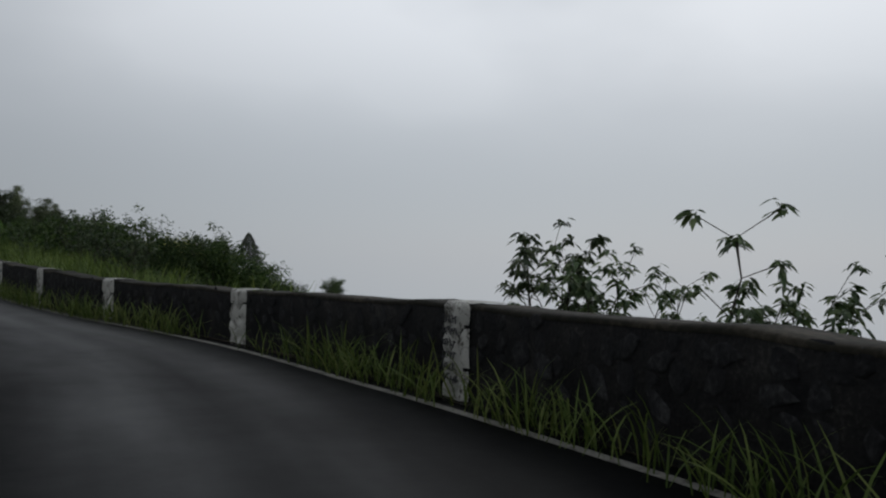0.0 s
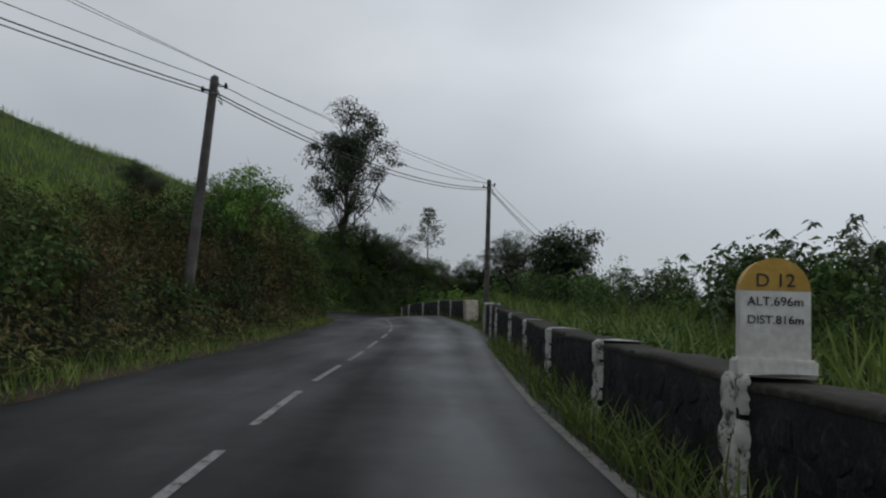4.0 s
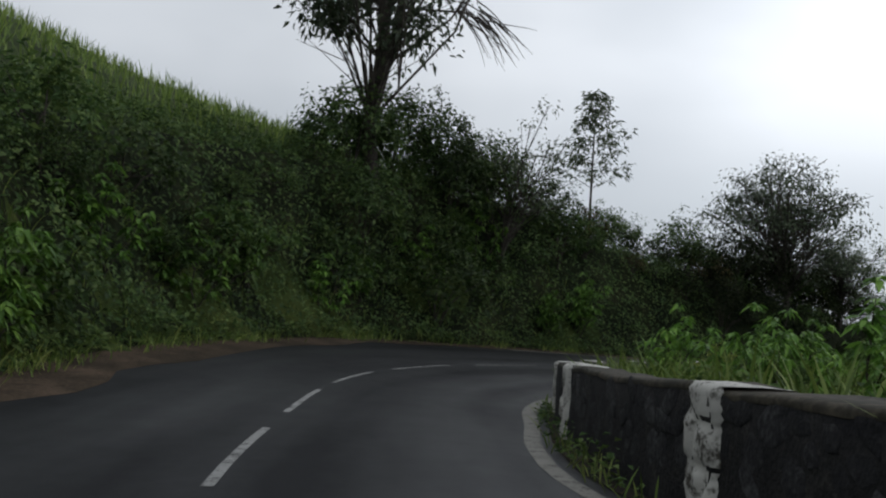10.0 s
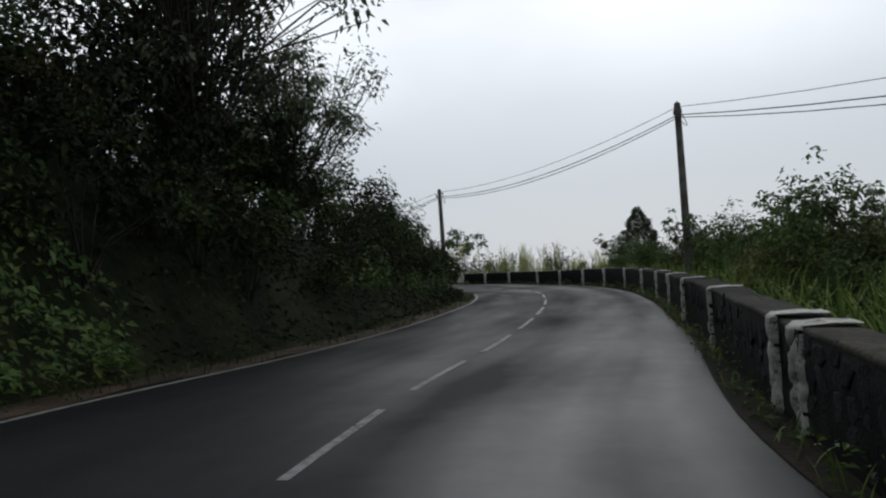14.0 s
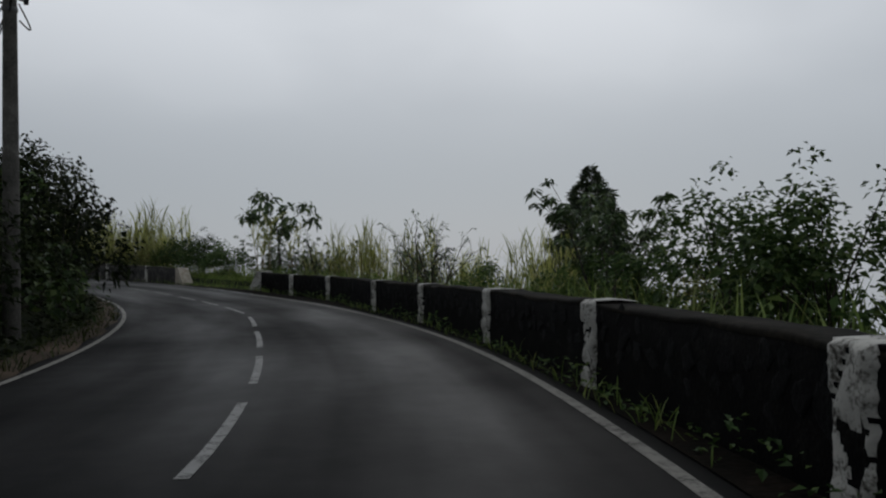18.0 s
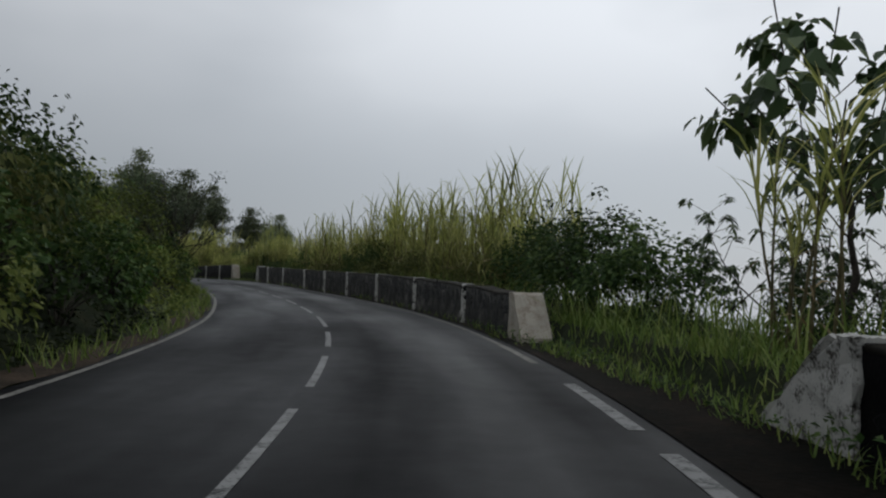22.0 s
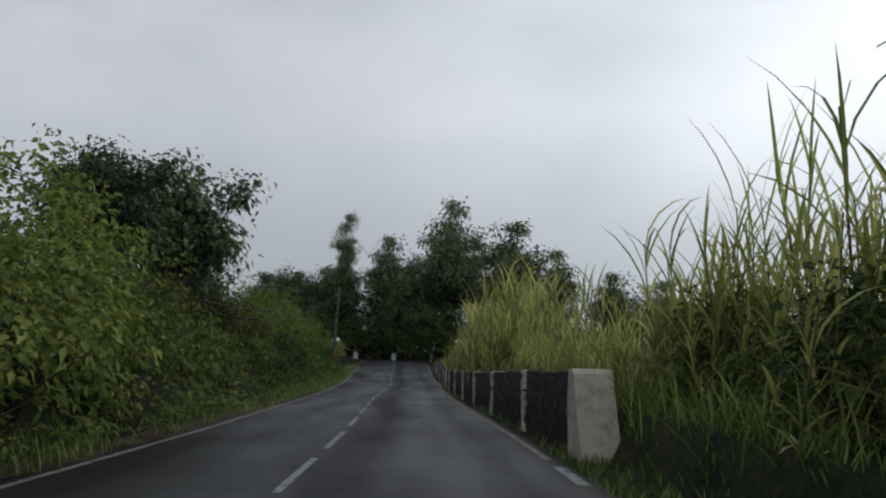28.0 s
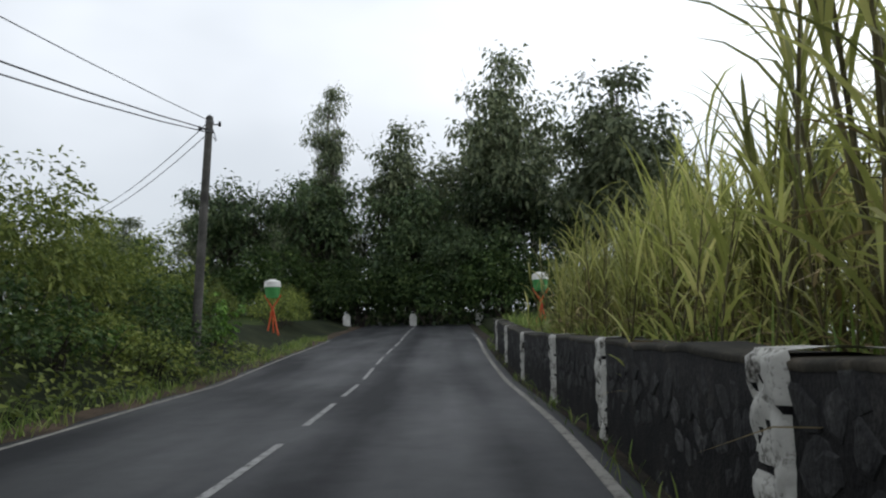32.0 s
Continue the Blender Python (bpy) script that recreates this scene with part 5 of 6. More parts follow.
for s, e, k, i, a in [
                      (27.5, 6.3, 0.85, 0, 1.0), (30.5, 6.8, 0.9, 1, 0.2), (146.3, 5.9, 1.1, 0, 2.2), (129.6, 4.6, 1.05, 0, 3.1), (122.3, 5.3, 0.95, 1, 0.9), (121.2, 6.0, 0.95, 0, 2.7), (34, 7.6, 0.9, 0, 2.9), (39, 8.5, 1.0, 1, 0.7),
                      (138, 6.4, 0.95, 1, 0.3), (136, 7.4, 1.0, 0, 1.4), (132, 6.6, 1.0, 1, 2.0), (128, 7.0, 1.0, 0, 4.0),
                      (152.6, 4.1, 1.05, 3, 0.5), (153.6, 4.4, 0.95, 3, 2.5), (154.6, 4.6, 0.9, 3, 1.5), (153.2, 4.9, 1.0, 3, 4.5), (166, 5.6, 1.1, 3, 0.0), (144.4, 4.7, 0.95, 0, 0.6), (145.6, 5.3, 0.9, 1, 2.0)]:
    put_road(BIGLEAF[i], s, e, k, a)


def line_of(kinds, s0, s1, step, e_lo, e_hi, k_lo, k_hi, seed, tall=(0.9, 1.2), label=""):
    """A row of plants at uneven distances from the road's edge."""
    rng = random.Random(seed)
    s = s0
    while s < s1:
        base = float(along(EDGE_LEFT, s)) if e_lo < 0 else float(along(WALL_FACE, s)) + THICK
        put_road(rng.choice(kinds), s, base + rng.uniform(e_lo, e_hi), rng.uniform(k_lo, k_hi), rng.uniform(0, 6.3), rng.uniform(*tall), label)
        s += step * rng.uniform(0.7, 1.3)


GREEN = SHRUBS[:3]
MIXED = SHRUBS + [SHRUBS[3]]
# the bank beside the road, from its foot upwards
line_of(MIXED + HEDGE[:1], 14, 62, 1.5, -2.6, -1.3, 0.7, 1.1, 31)
line_of(THICKET[:3], 16, 52, 2.6, -4.8, -3.0, 0.45, 0.72, 32)
line_of(SHRUBS[3:], 46, 62, 1.3, -3.4, -1.5, 0.8, 1.25, 432)
line_of([SHADED_BUSH], 104, 113, 1.2, -4.2, -3.0, 0.42, 0.52, 433)
line_of(THICKET[:3], 54, 65, 1.5, -3.8, -1.8, 0.80, 1.02, 132, (0.95, 1.15))
line_of(THICKET[:2], 65.5, 71, 1.5, -3.4, -2.0, 0.75, 0.98, 233, (1.0, 1.2))
line_of([SHADED_BUSH, THICKET[1]], 112, 122, 2.0, -4.4, -3.0, 0.7, 0.9, 232, (0.9, 1.1))
line_of(GREEN, 62, 105, 1.5, -2.4, -1.2, 0.75, 1.2, 33)
line_of(THICKET[:2], 65, 93, 2.2, -2.5, -1.4, 0.36, 0.5, 34, (0.8, 1.0))
line_of(THICKET[:2], 97, 116, 1.8, -4.6, -2.7, 0.62, 0.85, 39, (0.85, 1.05))
line_of(THICKET[:2], 97, 103.5, 1.5, -4.4, -3.0, 0.85, 1.1, 139, (1.0, 1.15))
line_of(GREEN, 96, 107, 1.3, -3.4, -2.0, 0.7, 1.05, 239)
line_of([SHADED_SHRUB, SHRUBS[2], SHRUBS[3]], 107, 118, 1.3, -3.4, -2.0, 0.7, 1.05, 240)
line_of([SHADED_SHRUB, SHADED_SHRUB, SHRUBS[2]], 114, 172, 1.4, -2.2, -1.3, 0.8, 1.25, 35)
line_of([THICKET[1], SHADED_BUSH, SHADED_BUSH], 116, 140, 1.9, -4.2, -2.6, 0.75, 1.0, 36, (0.95, 1.2))
line_of([THICKET[0], SHADED_BUSH, SHADED_BUSH, THICKET[2]], 140, 180, 2.3, -4.6, -2.8, 0.8, 1.1, 136, (1.0, 1.35))
line_of(HEDGE, 172, 286, 1.8, -2.2, -1.2, 0.75, 1.15, 37)
line_of(THICKET[2:], 180, 226, 3.0, -4.6, -3.0, 0.75, 1.1, 38)
line_of(THICKET[2:], 226, 262, 2.6, -4.4, -2.8, 0.6, 0.85, 438)
line_of(THICKET[3:], 262, 288, 2.2, -4.4, -2.8, 0.95, 1.25, 138, (1.0, 1.25))
line_of(THICKET[3:], 289, 295, 1.8, -4.8, -3.8, 0.55, 0.75, 338)
line_of(THICKET[3:], 300, 308, 1.8, -3.6, -2.4, 0.6, 0.85, 339)
# bushes over the parapet
line_of(THICKET[:3], 38, 60, 3.0, 4.0, 8.0, 0.45, 0.7, 41)
line_of(HEDGE[:1] + BIGLEAF[2:3], 64, 108, 1.6, 1.4, 6.0, 0.55, 0.85, 42)
line_of(THICKET[1:3], 108, 146, 1.6, 1.6, 3.6, 0.52, 0.78, 43, (0.9, 1.15))
line_of(GREEN, 112, 150, 1.8, 0.9, 2.4, 0.45, 0.7, 143)
line_of(BIGLEAF[:2] + GREEN, 36, 56, 1.1, 1.8, 5.5, 0.75, 1.1, 44)
line_of(BIGLEAF[:3], 57, 70, 1.6, 2.6, 5.0, 0.85, 1.15, 144)
line_of(BIGLEAF[:2] + BIGLEAF[3:], 112, 146, 5.0, 2.0, 4.0, 0.8, 1.1, 45)
line_of(BIGLEAF[2:3], 68, 105, 2.2, -1.9, -0.9, 0.7, 1.1, 48)
line_of(BIGLEAF[2:3], 70, 104, 1.4, 1.0, 5.0, 0.5, 0.8, 49)
line_of(BIGLEAF[2:3], 180, 290, 7.0, -2.0, -1.0, 0.5, 0.8, 50)
line_of(THICKET[:2], 177, 184, 1.6, 1.4, 2.6, 0.6, 0.85, 46)
line_of(GREEN, 186, 224, 4.0, 1.2, 2.5, 0.6, 1.0, 146)
line_of(THICKET[:1], 199, 202, 1.6, 0.9, 1.5, 0.6, 0.75, 147, (1.1, 1.3), "dark green leafy bush between the cane")
line_of(GREEN, 249, 256, 1.6, 0.9, 1.8, 0.6, 0.85, 47, (1.0, 1.2), "dark leafy bush hanging over the parapet")
line_of(BIGLEAF[3:] + BIGLEAF[1:2], 168, 178, 0.8, 2.2, 5.0, 0.85, 1.2, 247)
line_of(GREEN, 212, 231, 1.3, 1.2, 2.8, 0.7, 1.1, 248)
line_of(GREEN, 169, 178, 1.1, 1.4, 2.8, 0.45, 0.7, 249)
line_of([THICKET[2], SHRUBS[3]], 184, 214, 1.3, 0.9, 1.7, 0.42, 0.62, 250, (0.9, 1.2), "olive brown bush under the cane")
# cane
line_of(CANES, 257, 267, 1.1, 1.2, 2.8, 1.4, 1.8, 252)
line_of(CANES, 231, 241, 0.8, 2.6, 5.0, 0.7, 0.9, 251)
line_of([CANES[2], CANES[0]], 146, 155, 0.6, 1.6, 4.0, 0.5, 0.7, 51)
line_of([CANES[2], CANES[0]], 155, 169, 0.5, 1.4, 4.0, 0.68, 0.9, 151)
line_of(CANES, 183.5, 200, 1.0, 1.3, 3.5, 0.80, 1.2, 52)
line_of(CANES, 185, 204, 0.9, 1.5, 4.0, 1.35, 1.8, 53)
line_of(CANES, 200, 214, 0.6, 0.9, 3.5, 0.95, 1.4, 154)
line_of(CANES, 214, 232, 0.7, 0.9, 3.5, 0.75, 1.15, 54)
line_of(CANES, 212, 232, 0.9, 1.5, 4.0, 1.0, 1.35, 55)
line_of(CANES[:2], 231, 248, 0.5, 0.7, 2.4, 0.55, 0.78, 156)
line_of(GREEN, 232, 252, 1.4, 2.4, 4.2, 0.9, 1.25, 158)
line_of(CANES[:2], 248, 262, 0.6, 0.7, 2.6, 0.75, 1.15, 56)
line_of(CANES[:2], 262, 286, 0.55, 0.7, 2.8, 0.95, 1.35, 356)
line_of(CANES, 247.5, 259, 0.9, 1.2, 3.6, 1.4, 1.95, 457)
line_of(CANES, 259, 284, 1.0, 1.4, 4.5, 1.2, 1.65, 57)
line_of([CANES[2], CANES[1]], 214, 285, 1.6, -6.5, -4.2, 0.7, 1.0, 58)


# ---- cover of leaves and grass ----
def scatter(rng, n, s0, s1, e_lo, e_hi, ref):
    s = rng.uniform(s0, s1, n)
    e = along(ref, s) + rng.uniform(e_lo, e_hi, n)
    p = at(s, e)
    p[:, 2] = terrain(p[:, :2])
    return s, e, p


def outward(p, d=0.35):
    """The ground's upward direction."""
    zx = (terrain(p[:, :2] + np.array([d, 0])) - terrain(p[:, :2] - np.array([d, 0]))) / (2 * d)
    zy = (terrain(p[:, :2] + np.array([0, d])) - terrain(p[:, :2] - np.array([0, d]))) / (2 * d)
    return unit(np.stack([-zx, -zy, np.ones(len(p))], 1))


def build_cover(name, label, n, s0, s1, e_lo, e_hi, ref, mat, length, ratio, depth, seed, droop=0.25, clumpy=1.0):
    rng = np.random.RandomState(seed)
    s, e, p = scatter(rng, n, s0, s1, e_lo, e_hi, ref)
    nor = outward(p)
    lump = 0.5 + 0.5 * ripple(p[:, 0] * 1.0, p[:, 1] + p[:, 2] * 1.4, 1.7) * clumpy
    base = p + nor * (rng.uniform(0.0, 1.0, n) ** 0.6 * depth * (0.35 + lump))[:, None]
    way = unit(nor * 0.7 + rng.normal(size=(n, 3)) * 0.6 + UP * 0.2)
    ln = length * rng.uniform(0.55, 1.4, n)
    ob = part(name, leaf_mesh(name, base, way, ln, ln * ratio, rng, droop, face=nor + UP * 0.4), mat)
    return tagged(ob, label, "vegetation", kind="stuff")


def build_grass(name, label, n, s0, s1, e_lo, e_hi, ref, mat, length, width, seed, arch=0.35, steps=3, level=None):
    rng = np.random.RandomState(seed)
    s, e, p = scatter(rng, n, s0, s1, e_lo, e_hi, ref)
    if level is not None:
        p[:, 2] = surface(s, e) + level
    keep = ripple(p[:, 0], p[:, 1], 1.1) + rng.uniform(-0.6, 1.0, n) > 0
    p = p[keep]
    n = len(p)
    way = unit(np.c_[rng.normal(size=(n, 2)) * 0.35, np.ones(n)])
    ob = part(name, blades(name, p, way, length * rng.uniform(0.5, 1.3, n), np.full(n, width), rng, arch, steps), mat)
    return tagged(ob, label, "grass", kind="stuff")


build_cover("bank_creeper", "tangled dark green creepers covering the bank", 26000, 12, 66, -5.5, -0.5, EDGE_LEFT, M_OLIVE, 0.13, 0.5, 0.38, 61)
build_cover("dry_creeper", "brownish dry creepers hanging on the bank", 9000, 22, 66, -4.5, -0.9, EDGE_LEFT, M_DRYLEAF, 0.16, 0.35, 0.6, 62)
build_cover("bend_creeper", "dense dark green foliage on the bank of the bend", 58000, 66, 112, -5.0, -0.5, EDGE_LEFT, M_LEAF, 0.135, 0.48, 0.55, 63)
build_cover("hedge_creeper", "dense green foliage of the roadside hedge with shade in its colour", 21000, 112, 180, -5.0, -0.5, EDGE_LEFT, M_SHADELEAF, 0.15, 0.5, 0.35, 64)
build_cover("hedge_creeper", "yellowish green foliage of the roadside hedge", 24000, 180, 290, -5.0, -0.55, EDGE_LEFT, M_HEDGE, 0.16, 0.5, 0.4, 164)
build_cover("slope_plants", "low green plants on the slope beyond the parapet", 22000, 34, 170, 0.3, 9.0, WALL_FACE, M_LEAF2, 0.16, 0.45, 0.5, 65)
build_grass("field_grass", "bright green tall grass on the hillside field", 56000, 6, 116, -40, -3.6, EDGE_LEFT, M_FIELD, 0.75, 0.05, 66, 0.3, 2)
build_grass("bank_grass", "long grass at the foot of the bank", 8500, 12, 104, -1.0, -0.02, EDGE_LEFT, M_GRASS, 0.36, 0.018, 67)
build_grass("bank_grass", "short grass at the foot of the bank, coloured as in shade", 4500, 104, 168, -0.9, -0.02, EDGE_LEFT, M_SHADEGRASS, 0.28, 0.018, 267)
build_grass("bank_grass", "long grass at the foot of the hedge", 11500, 168, 300, -1.0, -0.02, EDGE_LEFT, M_GRASS, 0.36, 0.018, 367)
build_grass("hanging_grass", "long grass hanging from the bank of the bend", 6000, 74, 105, -2.0, -0.3, EDGE_LEFT, M_GRASS, 0.55, 0.02, 166, 0.8, 4)
build_grass("slope_grass", "tall grass behind the parapet", 30000, 12, 112, 0.5, 6.0, WALL_FACE, M_FIELD, 0.8, 0.026, 68, 0.45)
build_grass("edge_grass", "tall grass behind the parapet under the cane", 20000, 112, 300, 0.5, 3.0, WALL_FACE, M_GRASS, 0.75, 0.022, 69, 0.4)
build_grass("gap_grass", "short grass in the openings of the parapet", 6000, 55, 63.5, -0.3, 3.5, WALL_FACE, M_GRASS, 0.25, 0.018, 70, 0.4, 3)
build_grass("gap_grass", "short grass in the openings of the parapet", 7000, 167, 178, -0.3, 3.5, WALL_FACE, M_GRASS, 0.25, 0.018, 71, 0.4, 3)
build_grass("gap_grass", "short grass in the openings of the parapet", 5000, 222, 231, -0.3, 3.5, WALL_FACE, M_GRASS, 0.25, 0.018, 72, 0.4, 3)
build_grass("wall_foot_grass", "tufts of long grass at the foot of the parapet", 4600, 0, 46, -0.42, -0.05, WALL_FACE, M_GRASS, 0.52, 0.016, 73, 0.5, 4, 0.01)
build_grass("wall_foot_grass", "thin weeds at the foot of the parapet", 3200, 46, 296, -0.3, -0.05, WALL_FACE, M_GRASS, 0.22, 0.014, 74, 0.5, 3, 0.01)


build_cover("wall_foot_weeds", "small leafy weeds at the foot of the parapet", 4000, 64, 180, -0.25, -0.02, WALL_FACE, M_LEAF2, 0.075, 0.5, 0.3, 75)


def build_undergrowth():
    rng = np.random.RandomState(76)
    n = 27000
    f = rng.uniform(0, 1, n)
    away = rng.uniform(-1.0, 2.5, n)
    p = np.stack([-170 + 56 * f - 0.5 * away, 250.5 + 27.5 * f + 0.85 * away, np.zeros(n)], 1)
    p[:, 2] = terrain(p[:, :2]) - 0.1 + rng.uniform(0, 1, n) ** 0.8 * (4.6 + 1.2 * np.sin(f * 40) + 0.8 * np.sin(f * 97))
    ln = 0.42 * rng.uniform(0.6, 1.35, n)
    back = slice(0, n // 3)
    p[back, :2] += np.array([-3.2, 5.4])
    p[back, 2] = terrain(p[back, :2]) - 0.2 + rng.uniform(0, 1, n // 3) * 3.6
    ob = part("undergrowth", leaf_mesh("undergrowth", p, unit(rng.normal(size=(n, 3)) + UP * 0.2), ln, ln * 0.6, rng, 0.25), M_BROAD)
    tagged(ob, "dark undergrowth below the trees at the end of the road", "vegetation", kind="stuff")


build_undergrowth()
# ---- poles and wires ----
def build_pole(name, x, y, top, label, lean=(0.0, 0.0), base=None, arms=2):
    z0 = ground_at(x, y) - 0.3 if base is None else base
    pole = thing(name, label, "utility pole", "utility poles")
    pole.matrix_basis = Matrix.Translation((x, y, z0))
    h = top - z0
    tip = np.array([lean[0], lean[1], h])
    part("shaft", tubes("shaft", [(np.zeros(3), tip * 0.5, 0.13, 0.115), (tip * 0.5, tip, 0.115, 0.095)], 10), M_POLE, pole)
    part("cap", tubes("cap", [(tip, tip + UP * 0.06, 0.10, 0.03)], 8), M_METAL, pole)
    part("band", tubes("band", [(tip - UP * 0.42, tip - UP * 0.36, 0.112, 0.112)], 10), M_METAL, pole)
    part("band", tubes("band", [(tip - UP * 0.16, tip - UP * 0.10, 0.108, 0.108)], 10), M_METAL, pole)
    for k in range(arms):
        a = 0.8 + 3.1 * k
        d = np.array([math.cos(a), math.sin(a), 0.0])
        p = tip - UP * (0.2 + 0.12 * k)
        arm = part("bracket", tubes("bracket", [(p, p + d * 0.26, 0.018, 0.018)], 6), M_METAL, pole)
        part("insulator", tubes("insulator", [(p + d * 0.26 - UP * 0.05, p + d * 0.26 + UP * 0.03, 0.035, 0.045), (p + d * 0.26 + UP * 0.03, p + d * 0.26 + UP * 0.09, 0.04, 0.02)], 8), M_CABLE, arm)
    loop = [tip - UP * (0.3 + 0.25 * math.sin(i / 8 * math.pi)) + np.array([0.12 + 0.16 * math.sin(i / 8 * math.pi), 0.03 * i / 8, -0.03 * i]) for i in range(9)]
    part("jumper_cable", rope("jumper_cable", loop, 0.012), M_CABLE, pole)
    return np.array([x, y, z0]) + tip


def build_wire(a, b, sag, thick=0.013, label="thin black overhead wire between wooden poles"):
    n = 22
    t = np.linspace(0, 1, n)[:, None]
    p = a + (b - a) * t - UP * (4 * sag * t * (1 - t))
    ob = part("overhead_wire", rope("overhead_wire", p, thick), M_CABLE)
    tagged(ob, label, "wire", "overhead wires")


POLE = "grey wooden utility pole with wires"
pole_x = build_pole("utility_pole", -27.5, 2.5, 10.2, POLE + " on the hillside")
pole_a = build_pole("utility_pole", -28.1, 32.3, 6.65, POLE + " leaning above the bank", (0.35, 0.25))
pole_b = build_pole("utility_pole", -32.3, 52.8, 7.65, POLE + " beside the parapet")
pole_c = build_pole("utility_pole", -43.0, 106.0, 6.45, POLE + " behind the parapet")
pole_d = build_pole("utility_pole", -47.8, 124.9, 5.9, "dark wooden utility pole in the hedge")
pole_e = build_pole("utility_pole", -68.0, 176.9, 5.85, "dark wooden utility pole in the hedge", arms=4)
pole_f = build_pole("utility_pole", -117.6, 235.1, 7.85, POLE + " standing in the hedge", (0.2, 0.3))
far_end = np.array([-150.0, 245.0, 9.5])
chain = [pole_x, pole_a, pole_b, pole_c, pole_d, pole_e, pole_f]
for a, b in zip(chain[:-1], chain[1:]):
    span = np.linalg.norm(b - a) * (1.0 if a is pole_b else 0.6)
    for drop, sag, w in ((0.10, 0.040, 0.010), (0.34, 0.046, 0.016), (0.42, 0.050, 0.014)):
        build_wire(a - UP * drop, b - UP * drop, sag * span * (1.3 if a is pole_e and drop > 0.2 else 1.0), w)
for off in (0.0, 0.22):
    build_wire(pole_x + np.array([2.0 * off, 2.5, 0.35 + off]), pole_b + UP * 0.0 - UP * off, 0.9, 0.008)
for drop in (0.1, 0.4):
    build_wire(pole_f - UP * drop, far_end - UP * drop, 0.9, 0.012)


# ---- kilometre stone ----
def box_mesh(name, lo, hi, bevel=0.01):
    bm = bmesh.new()
    bmesh.ops.create_cube(bm, size=1.0)
    for v in bm.verts:
        v.co = Vector([lo[i] + (hi[i] - lo[i]) * (v.co[i] + 0.5) for i in range(3)])
    bmesh.ops.bevel(bm, geom=bm.edges[:], offset=bevel, segments=2, affect="EDGES")
    me = bpy.data.meshes.new(name)
    bm.to_mesh(me)
    bm.free()
    return me


M_WHITE = mottled("white_enamel", [(0.3, (0.50, 0.49, 0.45)), (0.6, (0.68, 0.67, 0.63)), (0.8, (0.75, 0.74, 0.70))], 3.0, 25.0, 0.6, 0.3, 0.1, 0.004)
M_YELLOW = mottled("yellow_enamel", [(0.3, (0.42, 0.26, 0.05)), (0.7, (0.58, 0.36, 0.08))], 4.0, 25.0, 0.6, 0.3, 0.1, 0.004)
M_INK = mottled("dark_lettering", [(0.3, (0.03, 0.03, 0.035)), (0.7, (0.06, 0.06, 0.07))], 6.0, 30.0, 0.8, 0.2, 0.1, 0.002)
M_ORANGE = mottled("orange_plastic", [(0.3, (0.50, 0.07, 0.02)), (0.7, (0.70, 0.13, 0.04))], 4.0, 25.0, 0.5, 0.4, 0.1, 0.004)
M_GREENP = mottled("green_plastic", [(0.3, (0.04, 0.20, 0.05)), (0.7, (0.07, 0.30, 0.08))], 4.0, 25.0, 0.5, 0.4, 0.1, 0.004)


def slab(name, w, z0, z1, y0, y1, arch=False, n=14):
    """An upright slab, with a round head where arch is set."""
    pts = [(-w / 2, z0), (w / 2, z0)]
    if arch:
        zc = z1 - w / 2
        pts = pts if z0 < zc else []
        a0, a1 = 0, math.pi
        pts += [(w / 2 * math.cos(a0 + (a1 - a0) * i / n), zc + w / 2 * math.sin(a0 + (a1 - a0) * i / n)) for i in range(n + 1)]
    else:
        pts += [(w / 2, z1), (-w / 2, z1)]
    bm = bmesh.new()
    f = [bm.verts.new((x, y0, z)) for x, z in pts]
    b = [bm.verts.new((x, y1, z)) for x, z in pts]
    bm.faces.new(f)
    bm.faces.new(b[::-1])
    for i in range(len(pts)):
        j = (i + 1) % len(pts)
        bm.faces.new((f[j], f[i], b[i], b[j]))
    bmesh.ops.recalc_face_normals(bm, faces=bm.faces[:])
    return bm


def lettering(text, size, x, y, z, parent, name="lettering"):
    c = bpy.data.curves.new(name, "FONT")
    c.body, c.size, c.align_x, c.extrude = text, size, "CENTER", 0.003
    tmp = bpy.data.objects.new(name, c)
    scene.collection.objects.link(tmp)
    me = bpy.data.meshes.new_from_object(tmp.evaluated_get(bpy.context.evaluated_depsgraph_get()))
    bpy.data.objects.remove(tmp)
    ob = part(name, me, M_INK, parent, "dark painted letters")
    ob.matrix_basis = pose(x, y, z, 90, 0, 0)
    return ob


def build_milestone(s):
    e = float(along(WALL_FACE, s))
    top = float(along(WALL_TOP, s))
    st = thing("kilometre_stone", "white kilometre stone with a yellow round head on the parapet", "milestone")
    st.matrix_basis = Matrix.Translation(Vector(at(s, e + 0.2, top + 0.02))) @ Euler((0, 0, yaw(s) - math.pi / 2 - 0.22)).to_matrix().to_4x4()
    part("foot", box_mesh("foot", (-0.215, -0.12, 0.0), (0.215, 0.12, 0.10), 0.012), M_WHITE, st)
    part("body", slab("body", 0.37, 0.10, 0.48, -0.08, 0.08), M_WHITE, st)
    part("head", slab("head", 0.37, 0.483, 0.66, -0.08, 0.08, True), M_YELLOW, st, "ochre yellow painted round head")
    lettering("D 12", 0.105, 0.0, -0.083, 0.50, st)
    lettering("ALT.696m", 0.070, 0.0, -0.083, 0.395, st)
    lettering("DIST.816m", 0.066, 0.0, -0.083, 0.295, st)


build_milestone(29.3)


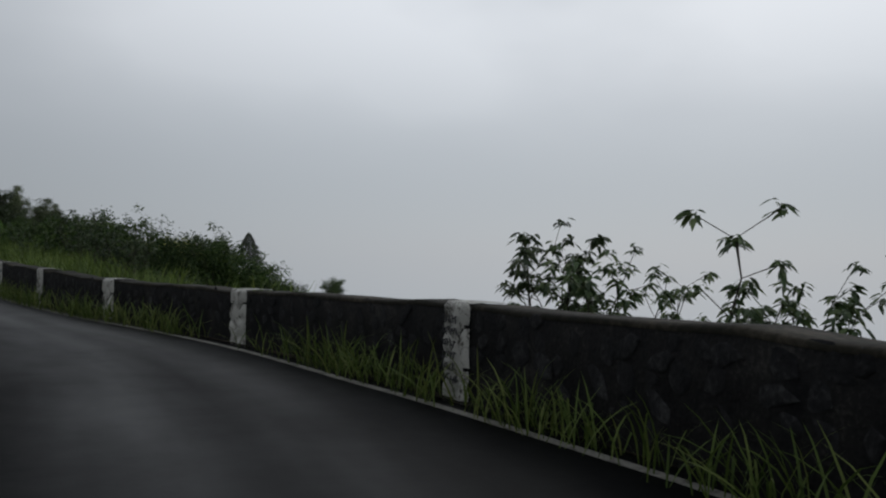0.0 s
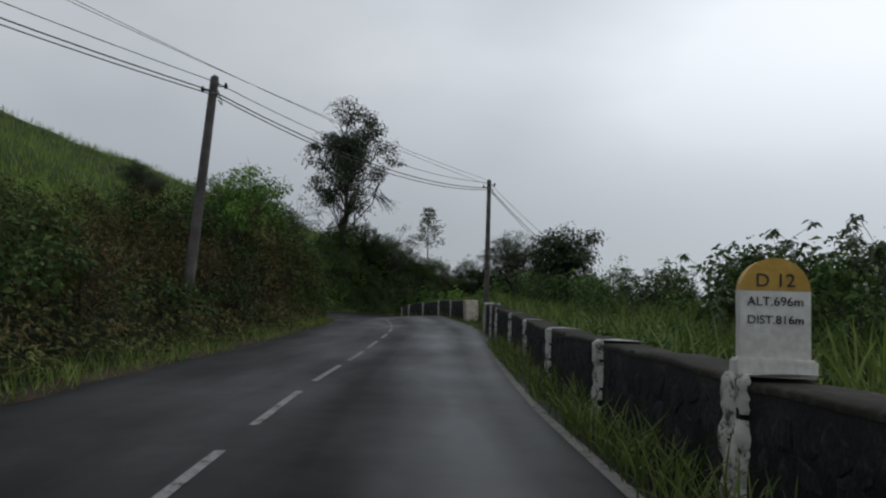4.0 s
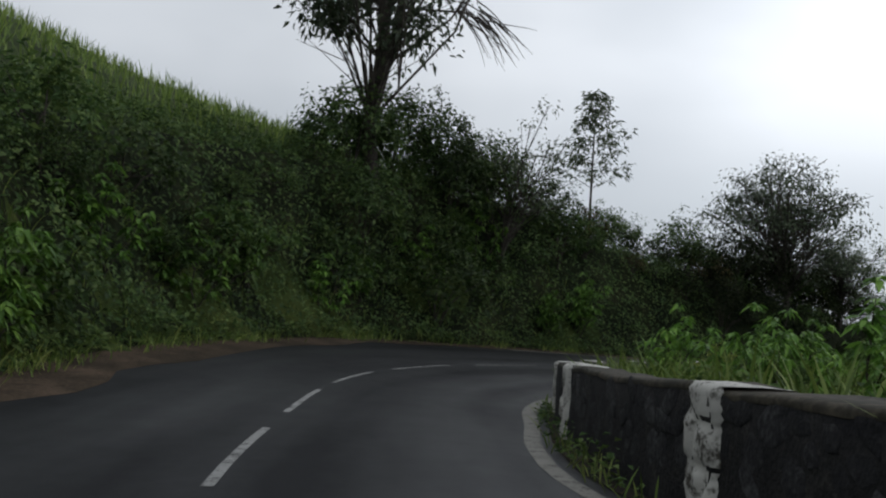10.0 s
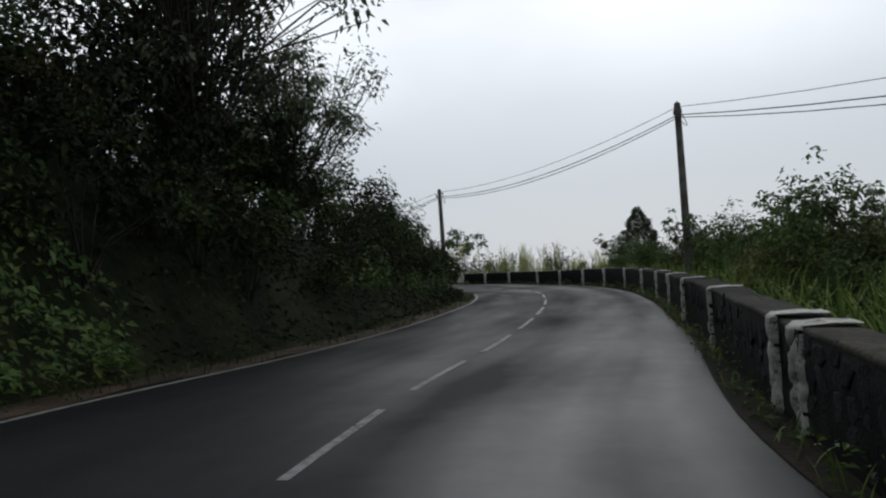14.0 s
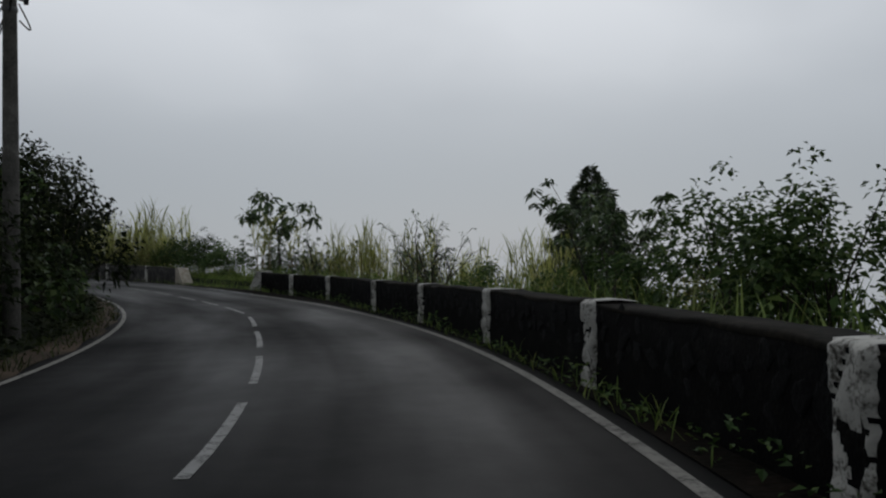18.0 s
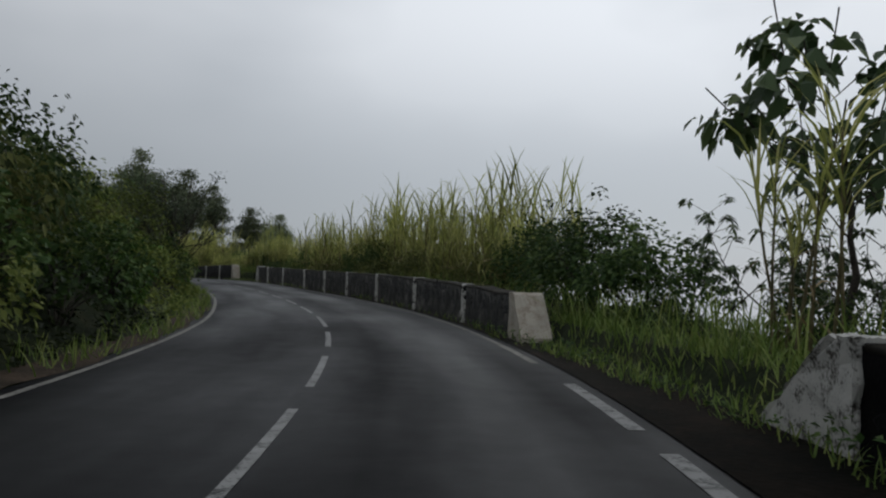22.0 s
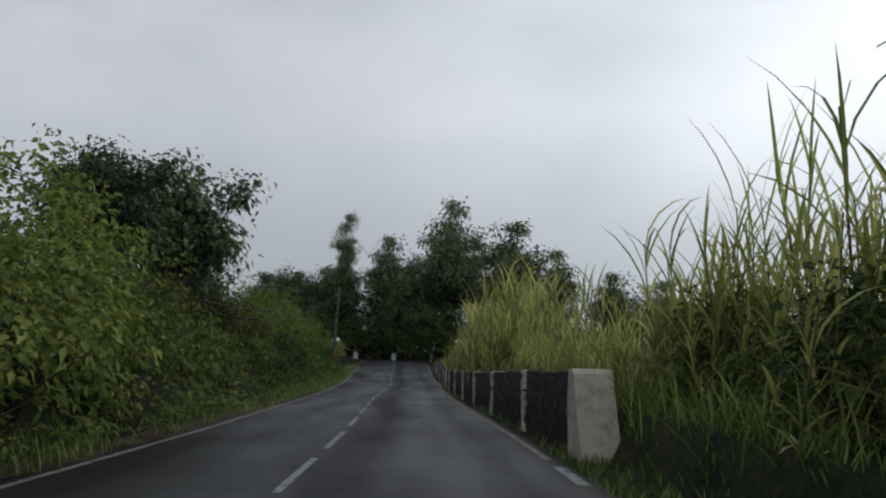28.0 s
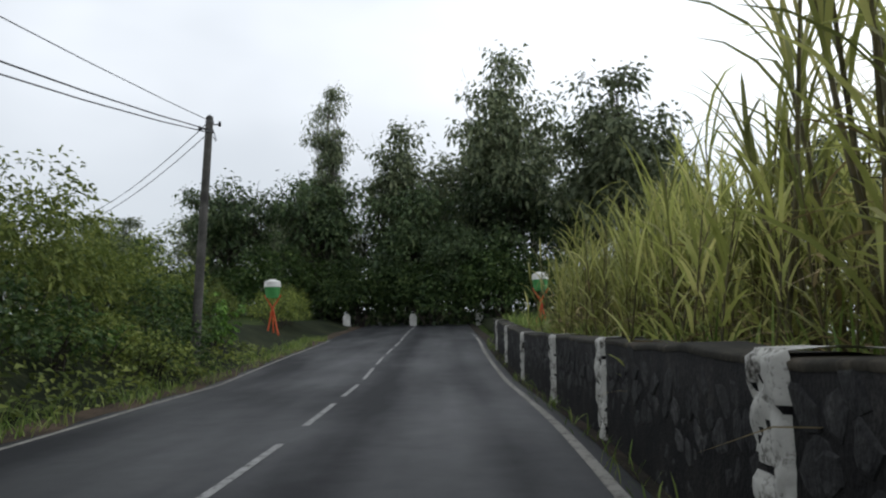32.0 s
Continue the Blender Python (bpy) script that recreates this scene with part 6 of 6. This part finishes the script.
def build_scrawl(s):
    """Rows of unreadable black brush marks on the first stripe."""
    rng = random.Random(5)
    sc = thing("graffiti", "rows of black brush scrawl on the whitewashed stripe", "graffiti")
    sc.matrix_basis = Matrix.Translation(Vector(at(s, float(along(WALL_FACE, s)) - 0.075, 0.0))) @ Euler((0, 0, yaw(s) + math.pi)).to_matrix().to_4x4()
    for row in range(6):
        z = 0.72 - row * 0.105
        x = -0.15
        while x < 0.13:
            w = rng.uniform(0.03, 0.06)
            a = rng.uniform(-0.6, 0.6)
            ob = part("brush_mark", box_mesh("brush_mark", (0, -0.004, -0.035), (0.014, 0.004, 0.035), 0.002), M_INK, sc)
            ob.matrix_basis = pose(x, 0, z + rng.uniform(-0.01, 0.01), 0, math.degrees(a), 0)
            ob = part("brush_mark", box_mesh("brush_mark", (0, -0.004, -0.006), (w, 0.004, 0.006), 0.002), M_INK, sc)
            ob.matrix_basis = pose(x, 0.0, z + rng.uniform(-0.03, 0.03), 0, math.degrees(a) * 0.4, 0)
            x += w + 0.012


build_scrawl(6.5)


# ---- the end of the road ----
def build_end_bank():
    """A low bank of red earth across the end of the road."""
    s = np.linspace(S_LAST - 3.2, S_LAST + 9, 12)
    e = np.linspace(16, -16, 33)
    ss, ee = np.meshgrid(s, e, indexing="ij")
    g = at(np.minimum(ss, S_LAST - 0.1), ee)
    g[..., :2] += (np.maximum(ss - S_LAST + 0.1, 0)[..., None]) * CT[-1]
    up = smooth((ss - s[0]) / 3.5)
    g[..., 2] += 0.02 + (0.75 + 0.12 * np.sin(ee * 1.3) + 0.08 * np.sin(ee * 3.1 + ss)) * up
    tagged(part("end_bank", sheet("end_bank", g), M_LITTER), "low bank of dark red earth across the end of the road", "bank", kind="structure")


build_end_bank()


def build_post(x, y):
    z = ground_at(x, y)
    p = thing("guide_post", "short white concrete post at the end of the road", "post", "white posts")
    p.matrix_basis = Matrix.Translation((x, y, z)) @ Euler((0, 0, 0.7)).to_matrix().to_4x4()
    part("shaft", box_mesh("shaft", (-0.24, -0.14, -0.3), (0.24, 0.14, 0.78), 0.03), M_WHITE, p)
    part("cap", box_mesh("cap", (-0.2, -0.11, 0.78), (0.2, 0.11, 0.9), 0.05), M_WHITE, p)


for x, y in [(-141.2, 261.7), (-138.0, 264.9), (-134.6, 267.9)]:
    build_post(x, y)


def build_lantern(s, e, label):
    """A bin on a braced orange frame: green body under a white lid."""
    x, y, _ = at(s, e)
    z = ground_at(float(x), float(y))
    b = thing("bin_on_stand", label, "bin", "bins on stands")
    b.matrix_basis = Matrix.Translation((float(x), float(y), z)) @ Euler((0, 0, 0.75)).to_matrix().to_4x4() @ Matrix.Scale(1.25, 4)
    legs = [((-0.22, 0, 0), (0.0, 0, 0.95)), ((0.22, 0, 0), (0.0, 0, 0.95)), ((0, 0.2, 0), (0.0, 0, 0.95)), ((0.0, 0, 0.9), (-0.28, 0, 1.35)), ((0.0, 0, 0.9), (0.28, 0, 1.35))]
    for p, q in legs:
        part("stand_bar", tubes("stand_bar", [(np.array(p) - UP * (0.15 if p[2] == 0 else 0), np.array(q), 0.03, 0.03)], 6), M_ORANGE, b, "orange bar")
    part("body", tubes("body", [(UP * 1.25, UP * 1.62, 0.22, 0.27)], 14), M_GREENP, b, "green plastic body")
    part("lid", tubes("lid", [(UP * 1.62, UP * 1.80, 0.29, 0.27), (UP * 1.80, UP * 1.88, 0.27, 0.10)], 14), M_WHITE, b, "white lid")


build_lantern(297.1, -5.4, "green bin with a white lid on an orange stand")
build_lantern(297.0, 6.0, "green bin with a white lid on an orange stand")
